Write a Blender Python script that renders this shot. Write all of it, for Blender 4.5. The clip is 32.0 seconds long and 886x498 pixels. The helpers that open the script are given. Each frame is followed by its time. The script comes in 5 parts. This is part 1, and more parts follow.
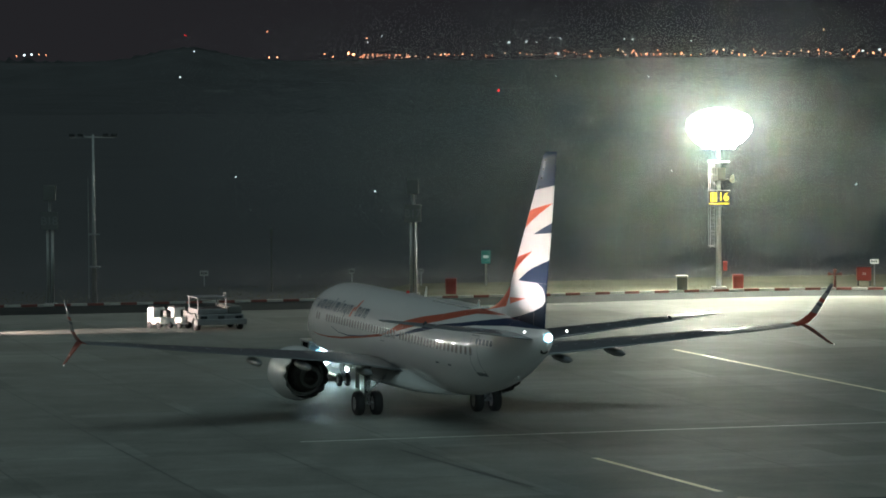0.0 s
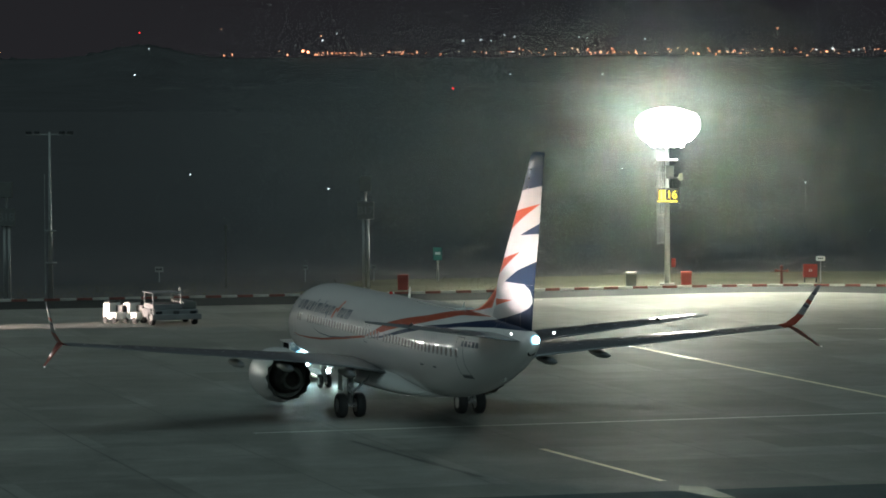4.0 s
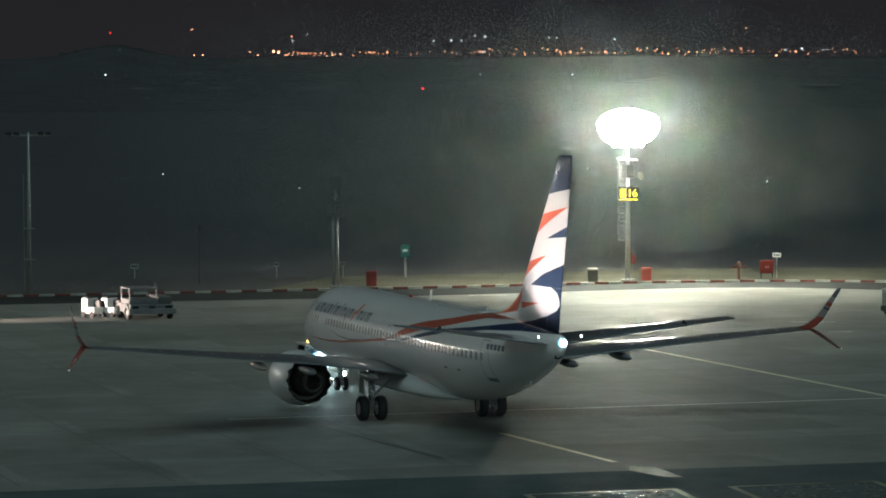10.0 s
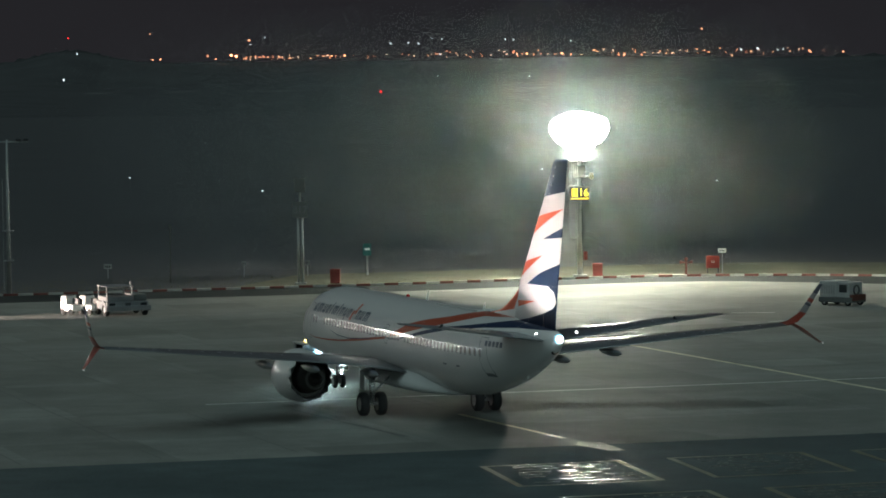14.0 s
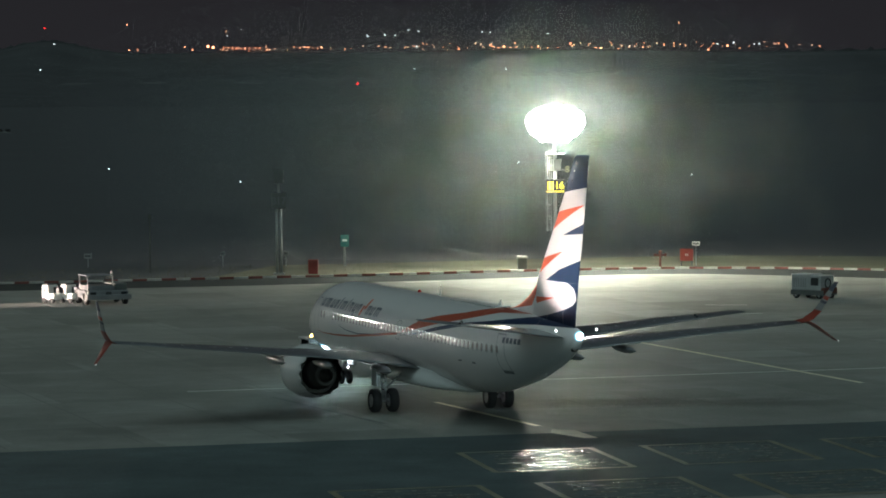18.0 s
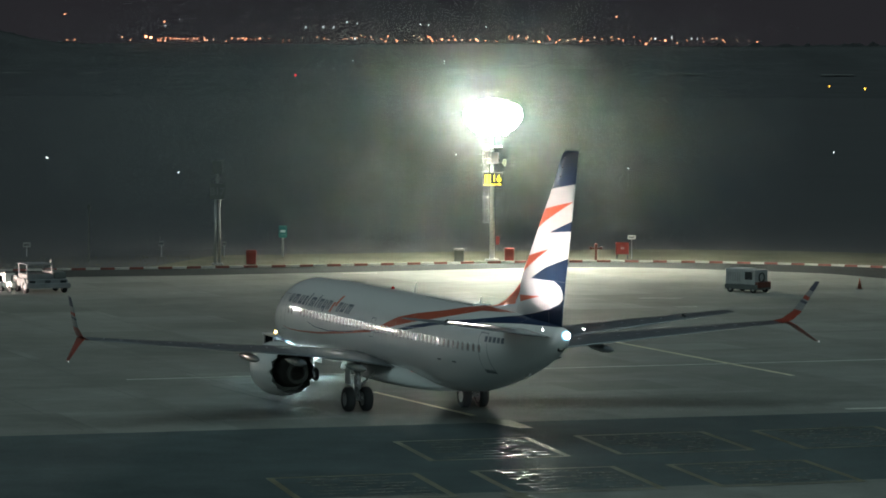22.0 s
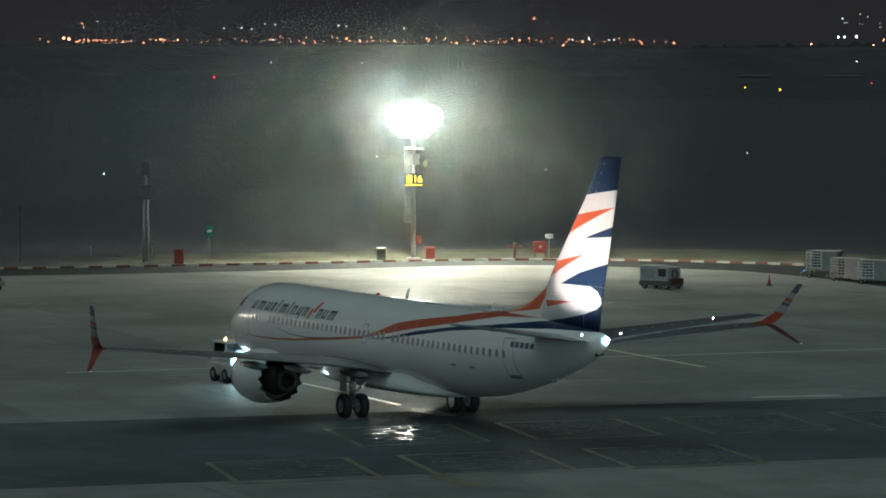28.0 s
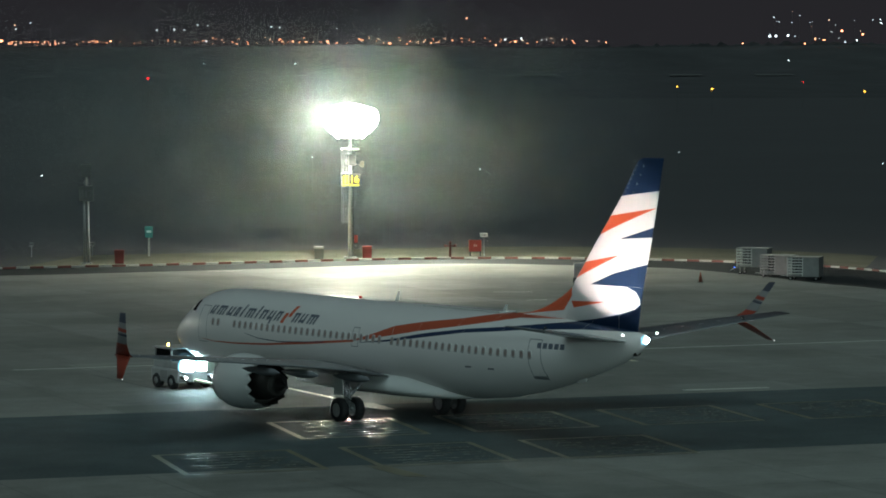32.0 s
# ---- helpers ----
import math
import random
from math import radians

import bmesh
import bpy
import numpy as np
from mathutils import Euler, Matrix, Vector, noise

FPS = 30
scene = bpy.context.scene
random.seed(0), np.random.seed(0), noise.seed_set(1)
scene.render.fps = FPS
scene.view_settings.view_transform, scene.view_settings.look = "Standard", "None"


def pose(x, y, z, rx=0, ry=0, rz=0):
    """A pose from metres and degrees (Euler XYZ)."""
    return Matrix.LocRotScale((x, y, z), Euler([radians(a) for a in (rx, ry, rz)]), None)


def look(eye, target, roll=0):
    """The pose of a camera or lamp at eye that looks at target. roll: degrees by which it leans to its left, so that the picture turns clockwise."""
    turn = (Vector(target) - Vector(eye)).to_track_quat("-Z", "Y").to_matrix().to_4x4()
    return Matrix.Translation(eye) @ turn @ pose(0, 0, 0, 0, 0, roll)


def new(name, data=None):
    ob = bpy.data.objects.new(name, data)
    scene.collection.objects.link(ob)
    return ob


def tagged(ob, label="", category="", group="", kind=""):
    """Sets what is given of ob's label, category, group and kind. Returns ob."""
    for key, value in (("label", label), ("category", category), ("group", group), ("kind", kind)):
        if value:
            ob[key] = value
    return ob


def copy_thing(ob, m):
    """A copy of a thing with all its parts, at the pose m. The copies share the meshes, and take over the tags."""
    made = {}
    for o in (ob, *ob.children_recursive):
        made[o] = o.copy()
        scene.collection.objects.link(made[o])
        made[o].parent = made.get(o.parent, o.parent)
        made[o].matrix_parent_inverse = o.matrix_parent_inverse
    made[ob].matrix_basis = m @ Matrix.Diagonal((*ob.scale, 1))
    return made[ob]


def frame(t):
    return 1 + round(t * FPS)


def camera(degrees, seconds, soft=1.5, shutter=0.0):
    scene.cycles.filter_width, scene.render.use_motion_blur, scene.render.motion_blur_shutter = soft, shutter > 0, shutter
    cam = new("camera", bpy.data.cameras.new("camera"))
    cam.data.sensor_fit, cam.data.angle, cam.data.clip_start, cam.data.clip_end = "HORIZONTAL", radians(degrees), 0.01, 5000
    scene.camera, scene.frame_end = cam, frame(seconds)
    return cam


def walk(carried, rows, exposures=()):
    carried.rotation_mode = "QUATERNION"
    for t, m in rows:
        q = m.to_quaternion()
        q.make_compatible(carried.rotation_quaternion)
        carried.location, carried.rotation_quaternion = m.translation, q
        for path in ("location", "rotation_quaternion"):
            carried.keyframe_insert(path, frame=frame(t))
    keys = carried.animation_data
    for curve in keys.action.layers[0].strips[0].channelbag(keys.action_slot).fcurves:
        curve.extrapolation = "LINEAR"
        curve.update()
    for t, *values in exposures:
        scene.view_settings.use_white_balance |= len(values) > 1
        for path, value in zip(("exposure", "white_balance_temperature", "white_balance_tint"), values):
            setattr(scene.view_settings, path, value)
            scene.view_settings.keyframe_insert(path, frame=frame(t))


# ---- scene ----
cam = camera(14.55, 32.0, soft=1.8)

def view(x, y, z, yaw, pitch, roll):
    """The camera at (x, y, z): degrees to the left of +y, up, and of lean."""
    return Matrix.Translation((x, y, z)) @ pose(0, 0, 0, 0, 0, yaw) @ pose(0, 0, 0, 90 + pitch) @ pose(0, 0, 0, 0, 0, roll)


PATH = [
    (0.0, view(-0.78, 29.63, 14.95, 1.975, -2.615, -0.316)),
    (0.5, view(-0.78, 29.59, 14.95, 1.896, -2.616, -0.298)),
    (1.0, view(-0.78, 29.55, 14.95, 1.779, -2.585, -0.202)),
    (1.5, view(-0.75, 29.30, 14.96, 1.644, -2.629, -0.169)),
    (2.0, view(-0.75, 29.23, 14.96, 1.558, -2.630, -0.284)),
    (2.5, view(-0.74, 29.18, 14.96, 1.501, -2.627, -0.262)),
    (3.0, view(-0.50, 26.25, 15.01, 1.489, -2.638, -0.321)),
    (3.5, view(-0.50, 26.28, 15.01, 1.354, -2.646, -0.293)),
    (5.5, view(-0.36, 24.37, 15.04, 1.034, -2.670, -0.084)),
    (6.0, view(-0.19, 21.33, 15.10, 0.973, -2.643, -0.189)),
    (6.5, view(-0.19, 21.34, 15.10, 0.991, -2.613, -0.263)),
    (7.0, view(-0.18, 21.20, 15.10, 0.987, -2.615, -0.200)),
    (7.5, view(-0.06, 18.33, 15.16, 0.964, -2.613, -0.239)),
    (8.0, view(-0.06, 18.21, 15.16, 0.908, -2.618, -0.251)),
    (8.5, view(-0.06, 18.31, 15.16, 0.910, -2.619, -0.343)),
    (9.0, view(-0.05, 18.12, 15.16, 0.875, -2.609, -0.173)),
    (9.5, view(-0.05, 18.09, 15.16, 0.834, -2.640, -0.207)),
    (10.0, view(-0.06, 18.27, 15.16, 0.739, -2.656, -0.241)),
    (10.5, view(0.00, 16.12, 15.20, 0.645, -2.705, -0.341)),
    (11.0, view(0.00, 16.23, 15.20, 0.562, -2.701, -0.299)),
    (11.5, view(0.00, 16.28, 15.20, 0.497, -2.737, -0.347)),
    (12.0, view(0.03, 14.80, 15.23, 0.441, -2.732, -0.569)),
    (12.5, view(0.03, 14.82, 15.23, 0.371, -2.733, -0.543)),
    (13.0, view(0.05, 10.22, 15.33, 0.244, -2.690, -0.622)),
    (13.5, view(-0.03, 5.61, 15.43, 0.133, -2.619, -0.605)),
    (14.0, view(-0.03, 5.68, 15.43, 0.056, -2.628, -0.693)),
    (14.5, view(-0.03, 5.75, 15.43, 0.037, -2.658, -0.610)),
    (16.5, view(-0.09, 3.84, 15.48, -0.044, -2.629, -0.471)),
    (17.0, view(-0.14, 2.59, 15.51, -0.090, -2.689, -0.516)),
    (17.5, view(-0.14, 2.53, 15.51, -0.194, -2.736, -0.385)),
    (18.0, view(-0.14, 2.61, 15.51, -0.347, -2.758, -0.355)),
    (18.5, view(-0.14, 2.57, 15.51, -0.490, -2.763, -0.365)),
    (19.0, view(-0.15, 2.51, 15.51, -0.605, -2.790, -0.290)),
    (19.5, view(-0.14, 2.57, 15.51, -0.744, -2.863, -0.184)),
    (20.0, view(-0.15, 2.48, 15.51, -0.865, -2.902, -0.121)),
    (20.5, view(-0.15, 2.46, 15.51, -0.988, -2.891, 0.109)),
    (21.0, view(-0.23, 0.75, 15.55, -1.068, -2.903, 0.050)),
    (21.5, view(-0.24, 0.70, 15.55, -1.222, -2.894, 0.150)),
    (22.0, view(-0.23, 0.76, 15.55, -1.396, -2.884, 0.156)),
    (22.5, view(-0.22, 0.95, 15.55, -1.433, -2.860, 0.027)),
    (23.0, view(-0.23, 0.74, 15.55, -1.477, -2.856, 0.135)),
    (23.5, view(-0.33, -0.97, 15.60, -1.529, -2.829, 0.197)),
    (24.0, view(-0.33, -0.94, 15.60, -1.669, -2.848, 0.144)),
    (24.5, view(-0.33, -0.89, 15.60, -1.806, -2.898, 0.141)),
    (25.0, view(-0.37, -1.50, 15.61, -1.954, -2.926, 0.094)),
    (25.5, view(-0.46, -2.85, 15.65, -2.127, -2.936, 0.324)),
    (27.5, view(-0.82, -7.20, 15.76, -2.604, -2.880, 0.117)),
    (28.0, view(-0.82, -7.25, 15.77, -2.750, -2.865, 0.093)),
    (28.5, view(-0.83, -7.31, 15.77, -2.859, -2.879, 0.146)),
    (29.0, view(-0.82, -7.27, 15.77, -3.002, -2.892, 0.111)),
    (29.5, view(-0.81, -7.17, 15.76, -3.103, -2.889, 0.051)),
    (30.0, view(-0.83, -7.36, 15.77, -3.201, -2.880, -0.065)),
    (30.5, view(-0.84, -7.39, 15.77, -3.301, -2.909, -0.065)),
    (31.0, view(-0.82, -7.18, 15.76, -3.439, -2.942, -0.219)),
    (31.5, view(-0.84, -7.48, 15.77, -3.636, -2.948, -0.295)),
    (32.0, view(-1.29, -11.69, 15.89, -3.846, -2.862, -0.147)),
]
walk(cam, PATH, ((0, 0.07), (8, 0.10), (14, 0.17), (24, 0.34), (32, 0.29)))

# the airliner's way: seconds, place of the main gear, heading in degrees
PUSH = [
    (0.0, -7.09, 189.93, 108.02),
    (0.5, -6.92, 189.31, 108.07),
    (1.0, -6.72, 188.61, 108.06),
    (1.5, -6.49, 188.13, 107.99),
    (2.0, -6.28, 187.72, 107.91),
    (2.5, -6.07, 187.47, 107.83),
    (3.0, -5.79, 185.45, 107.90),
    (3.5, -5.59, 185.09, 107.85),
    (5.5, -4.73, 183.56, 107.89),
    (6.0, -4.45, 181.66, 107.98),
    (6.5, -4.21, 181.43, 107.93),
    (7.0, -3.96, 181.04, 107.86),
    (7.5, -3.75, 179.69, 107.94),
    (8.0, -3.49, 179.25, 107.95),
    (8.5, -3.31, 178.94, 107.96),
    (9.0, -3.10, 178.14, 107.96),
    (9.5, -2.89, 177.56, 107.93),
    (10.0, -2.67, 177.25, 107.87),
    (10.5, -2.44, 175.87, 107.88),
    (11.0, -2.25, 175.56, 107.86),
    (11.5, -2.04, 175.22, 107.86),
    (12.0, -1.83, 174.38, 107.93),
    (12.5, -1.59, 174.47, 107.93),
    (13.0, -1.29, 172.59, 107.93),
    (13.5, -1.18, 170.90, 107.97),
    (14.0, -0.93, 170.97, 107.89),
    (14.5, -0.72, 170.53, 107.85),
    (16.5, 0.10, 168.37, 108.00),
    (17.0, 0.26, 167.34, 108.06),
    (17.5, 0.48, 166.65, 108.09),
    (18.0, 0.73, 166.29, 108.16),
    (18.5, 0.95, 165.61, 108.12),
    (19.0, 1.14, 164.91, 108.07),
    (19.5, 1.34, 164.36, 108.13),
    (20.0, 1.59, 163.96, 108.26),
    (20.5, 1.80, 163.55, 108.35),
    (21.0, 1.95, 162.29, 108.46),
    (21.5, 2.19, 161.96, 108.60),
    (22.0, 2.43, 161.43, 108.81),
    (22.5, 2.63, 161.13, 109.04),
    (23.0, 2.89, 160.53, 109.25),
    (23.5, 3.07, 159.29, 109.54),
    (24.0, 3.33, 158.76, 109.87),
    (24.5, 3.58, 158.09, 110.22),
    (25.0, 3.78, 157.16, 110.63),
    (25.5, 4.00, 156.52, 111.16),
    (27.5, 5.00, 154.30, 113.60),
    (28.0, 5.29, 153.30, 114.24),
    (28.5, 5.57, 152.43, 114.81),
    (29.0, 5.87, 151.80, 115.41),
    (29.5, 6.16, 151.33, 116.15),
    (30.0, 6.49, 150.80, 117.01),
    (30.5, 6.75, 150.45, 117.92),
    (31.0, 7.02, 150.61, 118.90),
    (31.5, 7.38, 150.62, 119.94),
    (32.0, 7.43, 148.83, 121.09),
]

# ---- light ----
world = bpy.data.worlds.new("night")
scene.world = world
world.use_nodes = True
wn = world.node_tree
bg = wn.nodes["Background"]
tex = wn.nodes.new("ShaderNodeTexCoord")
sep = wn.nodes.new("ShaderNodeSeparateXYZ")
rmp = wn.nodes.new("ShaderNodeValToRGB")
wn.links.new(tex.outputs["Generated"], sep.inputs[0])
wn.links.new(sep.outputs["Z"], rmp.inputs[0])
rmp.color_ramp.elements[0].position, rmp.color_ramp.elements[0].color = 0.0, (0.0150, 0.0147, 0.0170, 1)
rmp.color_ramp.elements[1].position, rmp.color_ramp.elements[1].color = 0.35, (0.0080, 0.0085, 0.0100, 1)
wn.links.new(rmp.outputs[0], bg.inputs["Color"])
bg.inputs["Strength"].default_value = 1.05


def lamp(name, kind, m, watts, color, **more):
    data = bpy.data.lights.new(name, kind)
    data.energy, data.color = watts, color
    for key, value in more.items():
        if key == "size":
            data.shape, data.size, data.size_y = "RECTANGLE", value[0], value[1]
        elif key == "radius":
            data.shadow_soft_size = value
        elif key == "cone":
            data.spot_size, data.spot_blend = radians(value[0]), value[1]
        elif key == "angle":
            data.angle = radians(value)
        elif key == "spread":
            data.spread = radians(value)
    ob = new(name, data)
    ob.matrix_world = m
    return ob


# wide sun lamp added as even fill over the whole field
lamp("night_fill", "SUN", look((0, 0, 60), (14, 30, 0)), 0.63, (0.68, 0.98, 1.0), angle=80)
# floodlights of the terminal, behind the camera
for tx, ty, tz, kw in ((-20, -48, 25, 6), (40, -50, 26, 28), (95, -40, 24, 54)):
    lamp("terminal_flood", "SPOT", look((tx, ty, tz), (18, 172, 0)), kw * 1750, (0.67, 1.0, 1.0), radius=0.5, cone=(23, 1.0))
# the lit mast at the stand: floodlights aimed steeply down at the apron
lamp("mast_flood", "AREA", look((11.2, 287.5, 11.9), (12.2, 282.0, 0)), 4300, (0.98, 1.0, 0.81), size=(5.0, 1.6), spread=115)
lamp("mast_flood_side", "AREA", look((12.6, 287.5, 11.9), (31, 276, 0)), 5200, (0.98, 1.0, 0.81), size=(2.0, 1.4), spread=115)
lamp("mast_flood_side", "AREA", look((9.4, 287.5, 11.9), (-6, 272, 0)), 2200, (0.98, 1.0, 0.81), size=(2.0, 1.4), spread=115)
lamp("mast_flood_far", "AREA", look((11.0, 287.5, 12.3), (16, 240, 0)), 1300, (0.97, 1.0, 0.80), size=(4.0, 1.6), spread=120)
# mast lamps facing away from the apron spill all round, lighting the glare facets
lamp("mast_flood_rear", "POINT", Matrix.Translation((10.9, 290.2, 12.1)), 20500, (0.96, 1.0, 0.88), radius=0.7)
# headlamps of a vehicle out of view, along the kerb
lamp("headlamp_beam", "SPOT", look((-46, 241.0, 1.2), (-29, 246.2, 0.1)), 90000, (1.0, 0.80, 0.70), radius=0.15, cone=(18, 0.5))


# ---- materials ----
def material(name, color, rough=0.6, metal=0.0, grain=0.0, scale=4.0, bump=0.0, stain=0.0, stain_scale=0.4, emit=None, strength=0.0, coat=0.0):
    """A painted or raw surface: colour with grain and stains at two sizes, and fine relief."""
    m = bpy.data.materials.new(name)
    m.use_nodes = True
    nt = m.node_tree
    p = nt.nodes["Principled BSDF"]
    p.inputs["Base Color"].default_value = (*color, 1)
    p.inputs["Roughness"].default_value, p.inputs["Metallic"].default_value = rough, metal
    p.inputs["Coat Weight"].default_value = coat
    p.inputs["Coat Roughness"].default_value = 0.05
    if emit:
        p.inputs["Emission Color"].default_value = (*emit, 1)
        p.inputs["Emission Strength"].default_value = strength
    if grain or stain or bump:
        co = nt.nodes.new("ShaderNodeTexCoord")
        fine, large = nt.nodes.new("ShaderNodeTexNoise"), nt.nodes.new("ShaderNodeTexNoise")
        fine.inputs["Scale"].default_value, fine.inputs["Detail"].default_value = scale, 6
        large.inputs["Scale"].default_value, large.inputs["Detail"].default_value = stain_scale, 5
        for n in (fine, large):
            nt.links.new(co.outputs["Object"], n.inputs["Vector"])
        value = add(nt, scaled(nt, fine.outputs["Fac"], 2 * grain, 1 - grain), scaled(nt, large.outputs["Fac"], 2.6 * stain, -1.3 * stain))
        mix = nt.nodes.new("ShaderNodeVectorMath")
        mix.operation = "SCALE"
        mix.inputs[0].default_value = color
        nt.links.new(value, mix.inputs["Scale"])
        nt.links.new(mix.outputs[0], p.inputs["Base Color"])
        nt.links.new(scaled(nt, fine.outputs["Fac"], 0.25, rough - 0.12), p.inputs["Roughness"])
        if bump:
            b = nt.nodes.new("ShaderNodeBump")
            b.inputs["Strength"].default_value, b.inputs["Distance"].default_value = bump, 0.02
            nt.links.new(fine.outputs["Fac"], b.inputs["Height"])
            nt.links.new(b.outputs[0], p.inputs["Normal"])
    return m


def math_node(nt, op, a, b=None, c=None):
    n = nt.nodes.new("ShaderNodeMath")
    n.operation = op
    for i, v in enumerate((a, b, c)):
        if v is None:
            continue
        if isinstance(v, (int, float)):
            n.inputs[i].default_value = v
        else:
            nt.links.new(v, n.inputs[i])
    return n.outputs[0]


def scaled(nt, a, k, c):
    return math_node(nt, "MULTIPLY_ADD", a, k, c)


def add(nt, a, b):
    return math_node(nt, "ADD", a, b)


WHITE, ORANGE, NAVY = (0.77, 0.73, 0.71), (0.72, 0.11, 0.04), (0.009, 0.030, 0.078)

# fin orange dulled for the fuselage, haze mixed into the colour
HAZED_ORANGE = (0.50, 0.095, 0.045)


def polygon_mask(nt, u, v, corners, soft=0.012):
    """1 inside a convex outline, walked counter-clockwise, of the two coordinates."""
    out = None
    for (x0, y0), (x1, y1) in zip(corners, corners[1:] + corners[:1]):
        l = math.hypot(x1 - x0, y1 - y0)
        a, b = -(y1 - y0) / l, (x1 - x0) / l
        d = add(nt, math_node(nt, "MULTIPLY", u, a), scaled(nt, v, b, -(a * x0 + b * y0)))
        s = math_node(nt, "DIVIDE", d, soft)
        s.node.use_clamp = True
        out = s if out is None else math_node(nt, "MULTIPLY", out, s)
    return out


def ccw(corners):
    area = sum(x0 * y1 - x1 * y0 for (x0, y0), (x1, y1) in zip(corners, corners[1:] + corners[:1]))
    return corners if area > 0 else corners[::-1]


def livery(name, base, layers, rough=0.52, grime=0.14, coat=0.8):
    """Glossy aircraft paint with coloured areas laid over one another, in the thing's own x and z."""
    m = material(name, base, rough, coat=coat)
    nt = m.node_tree
    p = nt.nodes["Principled BSDF"]
    p.inputs["Coat Roughness"].default_value = 0.03
    p.inputs["Specular IOR Level"].default_value = 0.25
    co, sp = nt.nodes.new("ShaderNodeTexCoord"), nt.nodes.new("ShaderNodeSeparateXYZ")
    nt.links.new(co.outputs["Object"], sp.inputs[0])
    u, v = sp.outputs["X"], sp.outputs["Z"]
    dirt = nt.nodes.new("ShaderNodeTexNoise")
    dirt.inputs["Scale"].default_value, dirt.inputs["Detail"].default_value = 0.9, 6
    mp = nt.nodes.new("ShaderNodeMapping")
    mp.inputs["Scale"].default_value = (0.35, 1, 1.6)
    nt.links.new(co.outputs["Object"], mp.inputs[0])
    nt.links.new(mp.outputs[0], dirt.inputs["Vector"])
    last = None
    for color, polys in layers:
        mask = None
        for corners in polys:
            k = polygon_mask(nt, u, v, ccw(list(corners)))
            mask = k if mask is None else math_node(nt, "MAXIMUM", mask, k)
        mix = nt.nodes.new("ShaderNodeMix")
        mix.data_type = "RGBA"
        nt.links.new(mask, mix.inputs[0])
        if last is None:
            mix.inputs[6].default_value = (*base, 1)
        else:
            nt.links.new(last, mix.inputs[6])
        mix.inputs[7].default_value = (*color, 1)
        last = mix.outputs[2]
    sc = nt.nodes.new("ShaderNodeVectorMath")
    sc.operation = "SCALE"
    if last is None:
        sc.inputs[0].default_value = base
    else:
        nt.links.new(last, sc.inputs[0])
    nt.links.new(scaled(nt, dirt.outputs["Fac"], grime, 1 - grime / 2), sc.inputs["Scale"])
    nt.links.new(sc.outputs[0], p.inputs["Base Color"])
    nt.links.new(scaled(nt, dirt.outputs["Fac"], 0.2, rough - 0.10), p.inputs["Roughness"])
    return m


def strip(points, lo, hi):
    """A band along x between two heights at each point, as convex quads."""
    return [[(points[i], lo[i]), (points[i + 1], lo[i + 1]), (points[i + 1], hi[i + 1]), (points[i], hi[i])] for i in range(len(points) - 1)]


M_BODY = livery("fuselage_paint", WHITE, [
    (HAZED_ORANGE, strip([1.2, -0.5, -2.05, -4.0, -6.8, -9.0, -10.4, -13.5], [3.58, 3.80, 4.05, 4.35, 4.72, 5.04, 5.27, 5.36], [3.62, 4.04, 4.48, 4.77, 5.08, 5.42, 5.60, 5.62])),
    (NAVY, strip([0.5, -1.8, -4.45, -7.4, -10.1, -11.7, -15.0, -18.6], [3.55, 3.74, 4.09, 4.47, 4.69, 4.85, 5.02, 5.06], [3.58, 3.85, 4.29, 4.65, 4.89, 5.06, 5.42, 5.44])),
    (HAZED_ORANGE, strip([14.8, 13.5, 11.5, 8.75, 4.8, 1.0], [2.90, 2.80, 2.81, 2.92, 3.22, 3.56], [2.93, 2.86, 2.90, 3.03, 3.36, 3.68])),
    (NAVY, strip([10.6, 9.3, 7.4, 3.5], [3.40, 3.20, 3.15, 3.38], [3.43, 3.25, 3.21, 3.43])),
])
M_FIN = livery("fin_paint", WHITE, [
    (NAVY, [[(-22, 11.32), (-15, 10.56), (-15, 14), (-22, 14)],
            [(-16.87, 8.95), (-20, 9.14), (-20, 9.76)],
            [(-14.88, 6.94), (-20, 6.94), (-20, 8.26), (-18.6, 7.95), (-16.54, 7.50)],
            [(-17.27, 6.95), (-17.85, 6.74), (-20, 6.74), (-20, 6.95)],
            [(-17.85, 6.76), (-18.08, 6.47), (-20, 6.3), (-20, 6.8)],
            [(-18.08, 6.49), (-18.13, 6.22), (-20, 6.0), (-20, 6.5)],
            [(-18.13, 6.24), (-17.75, 5.99), (-20, 4.2), (-20, 6.3)],
            [(-17.75, 6.0), (-16.8, 5.74), (-16.8, 4.2), (-20, 4.2), (-19.0, 5.9)],
            [(-16.8, 5.75), (-15.09, 5.45), (-15.09, 4.2), (-16.8, 4.2)],
            [(-15.09, 5.46), (-13.0, 5.19), (-13.0, 4.2), (-15.09, 4.2)]]),
    (ORANGE, [[(-19.29, 10.34), (-15.2, 9.79), (-14.9, 8.91)],
              [(-16.88, 8.27), (-13.5, 7.74), (-13.2, 6.95)],
              [(-15.97, 6.24), (-13.45, 6.17), (-13.70, 5.87)],
              [(-13.25, 7.0), (-13.5, 6.4), (-12.9, 5.72), (-6, 5.0), (-6, 7.5)]]),
], rough=0.50, grime=0.04, coat=0.12)
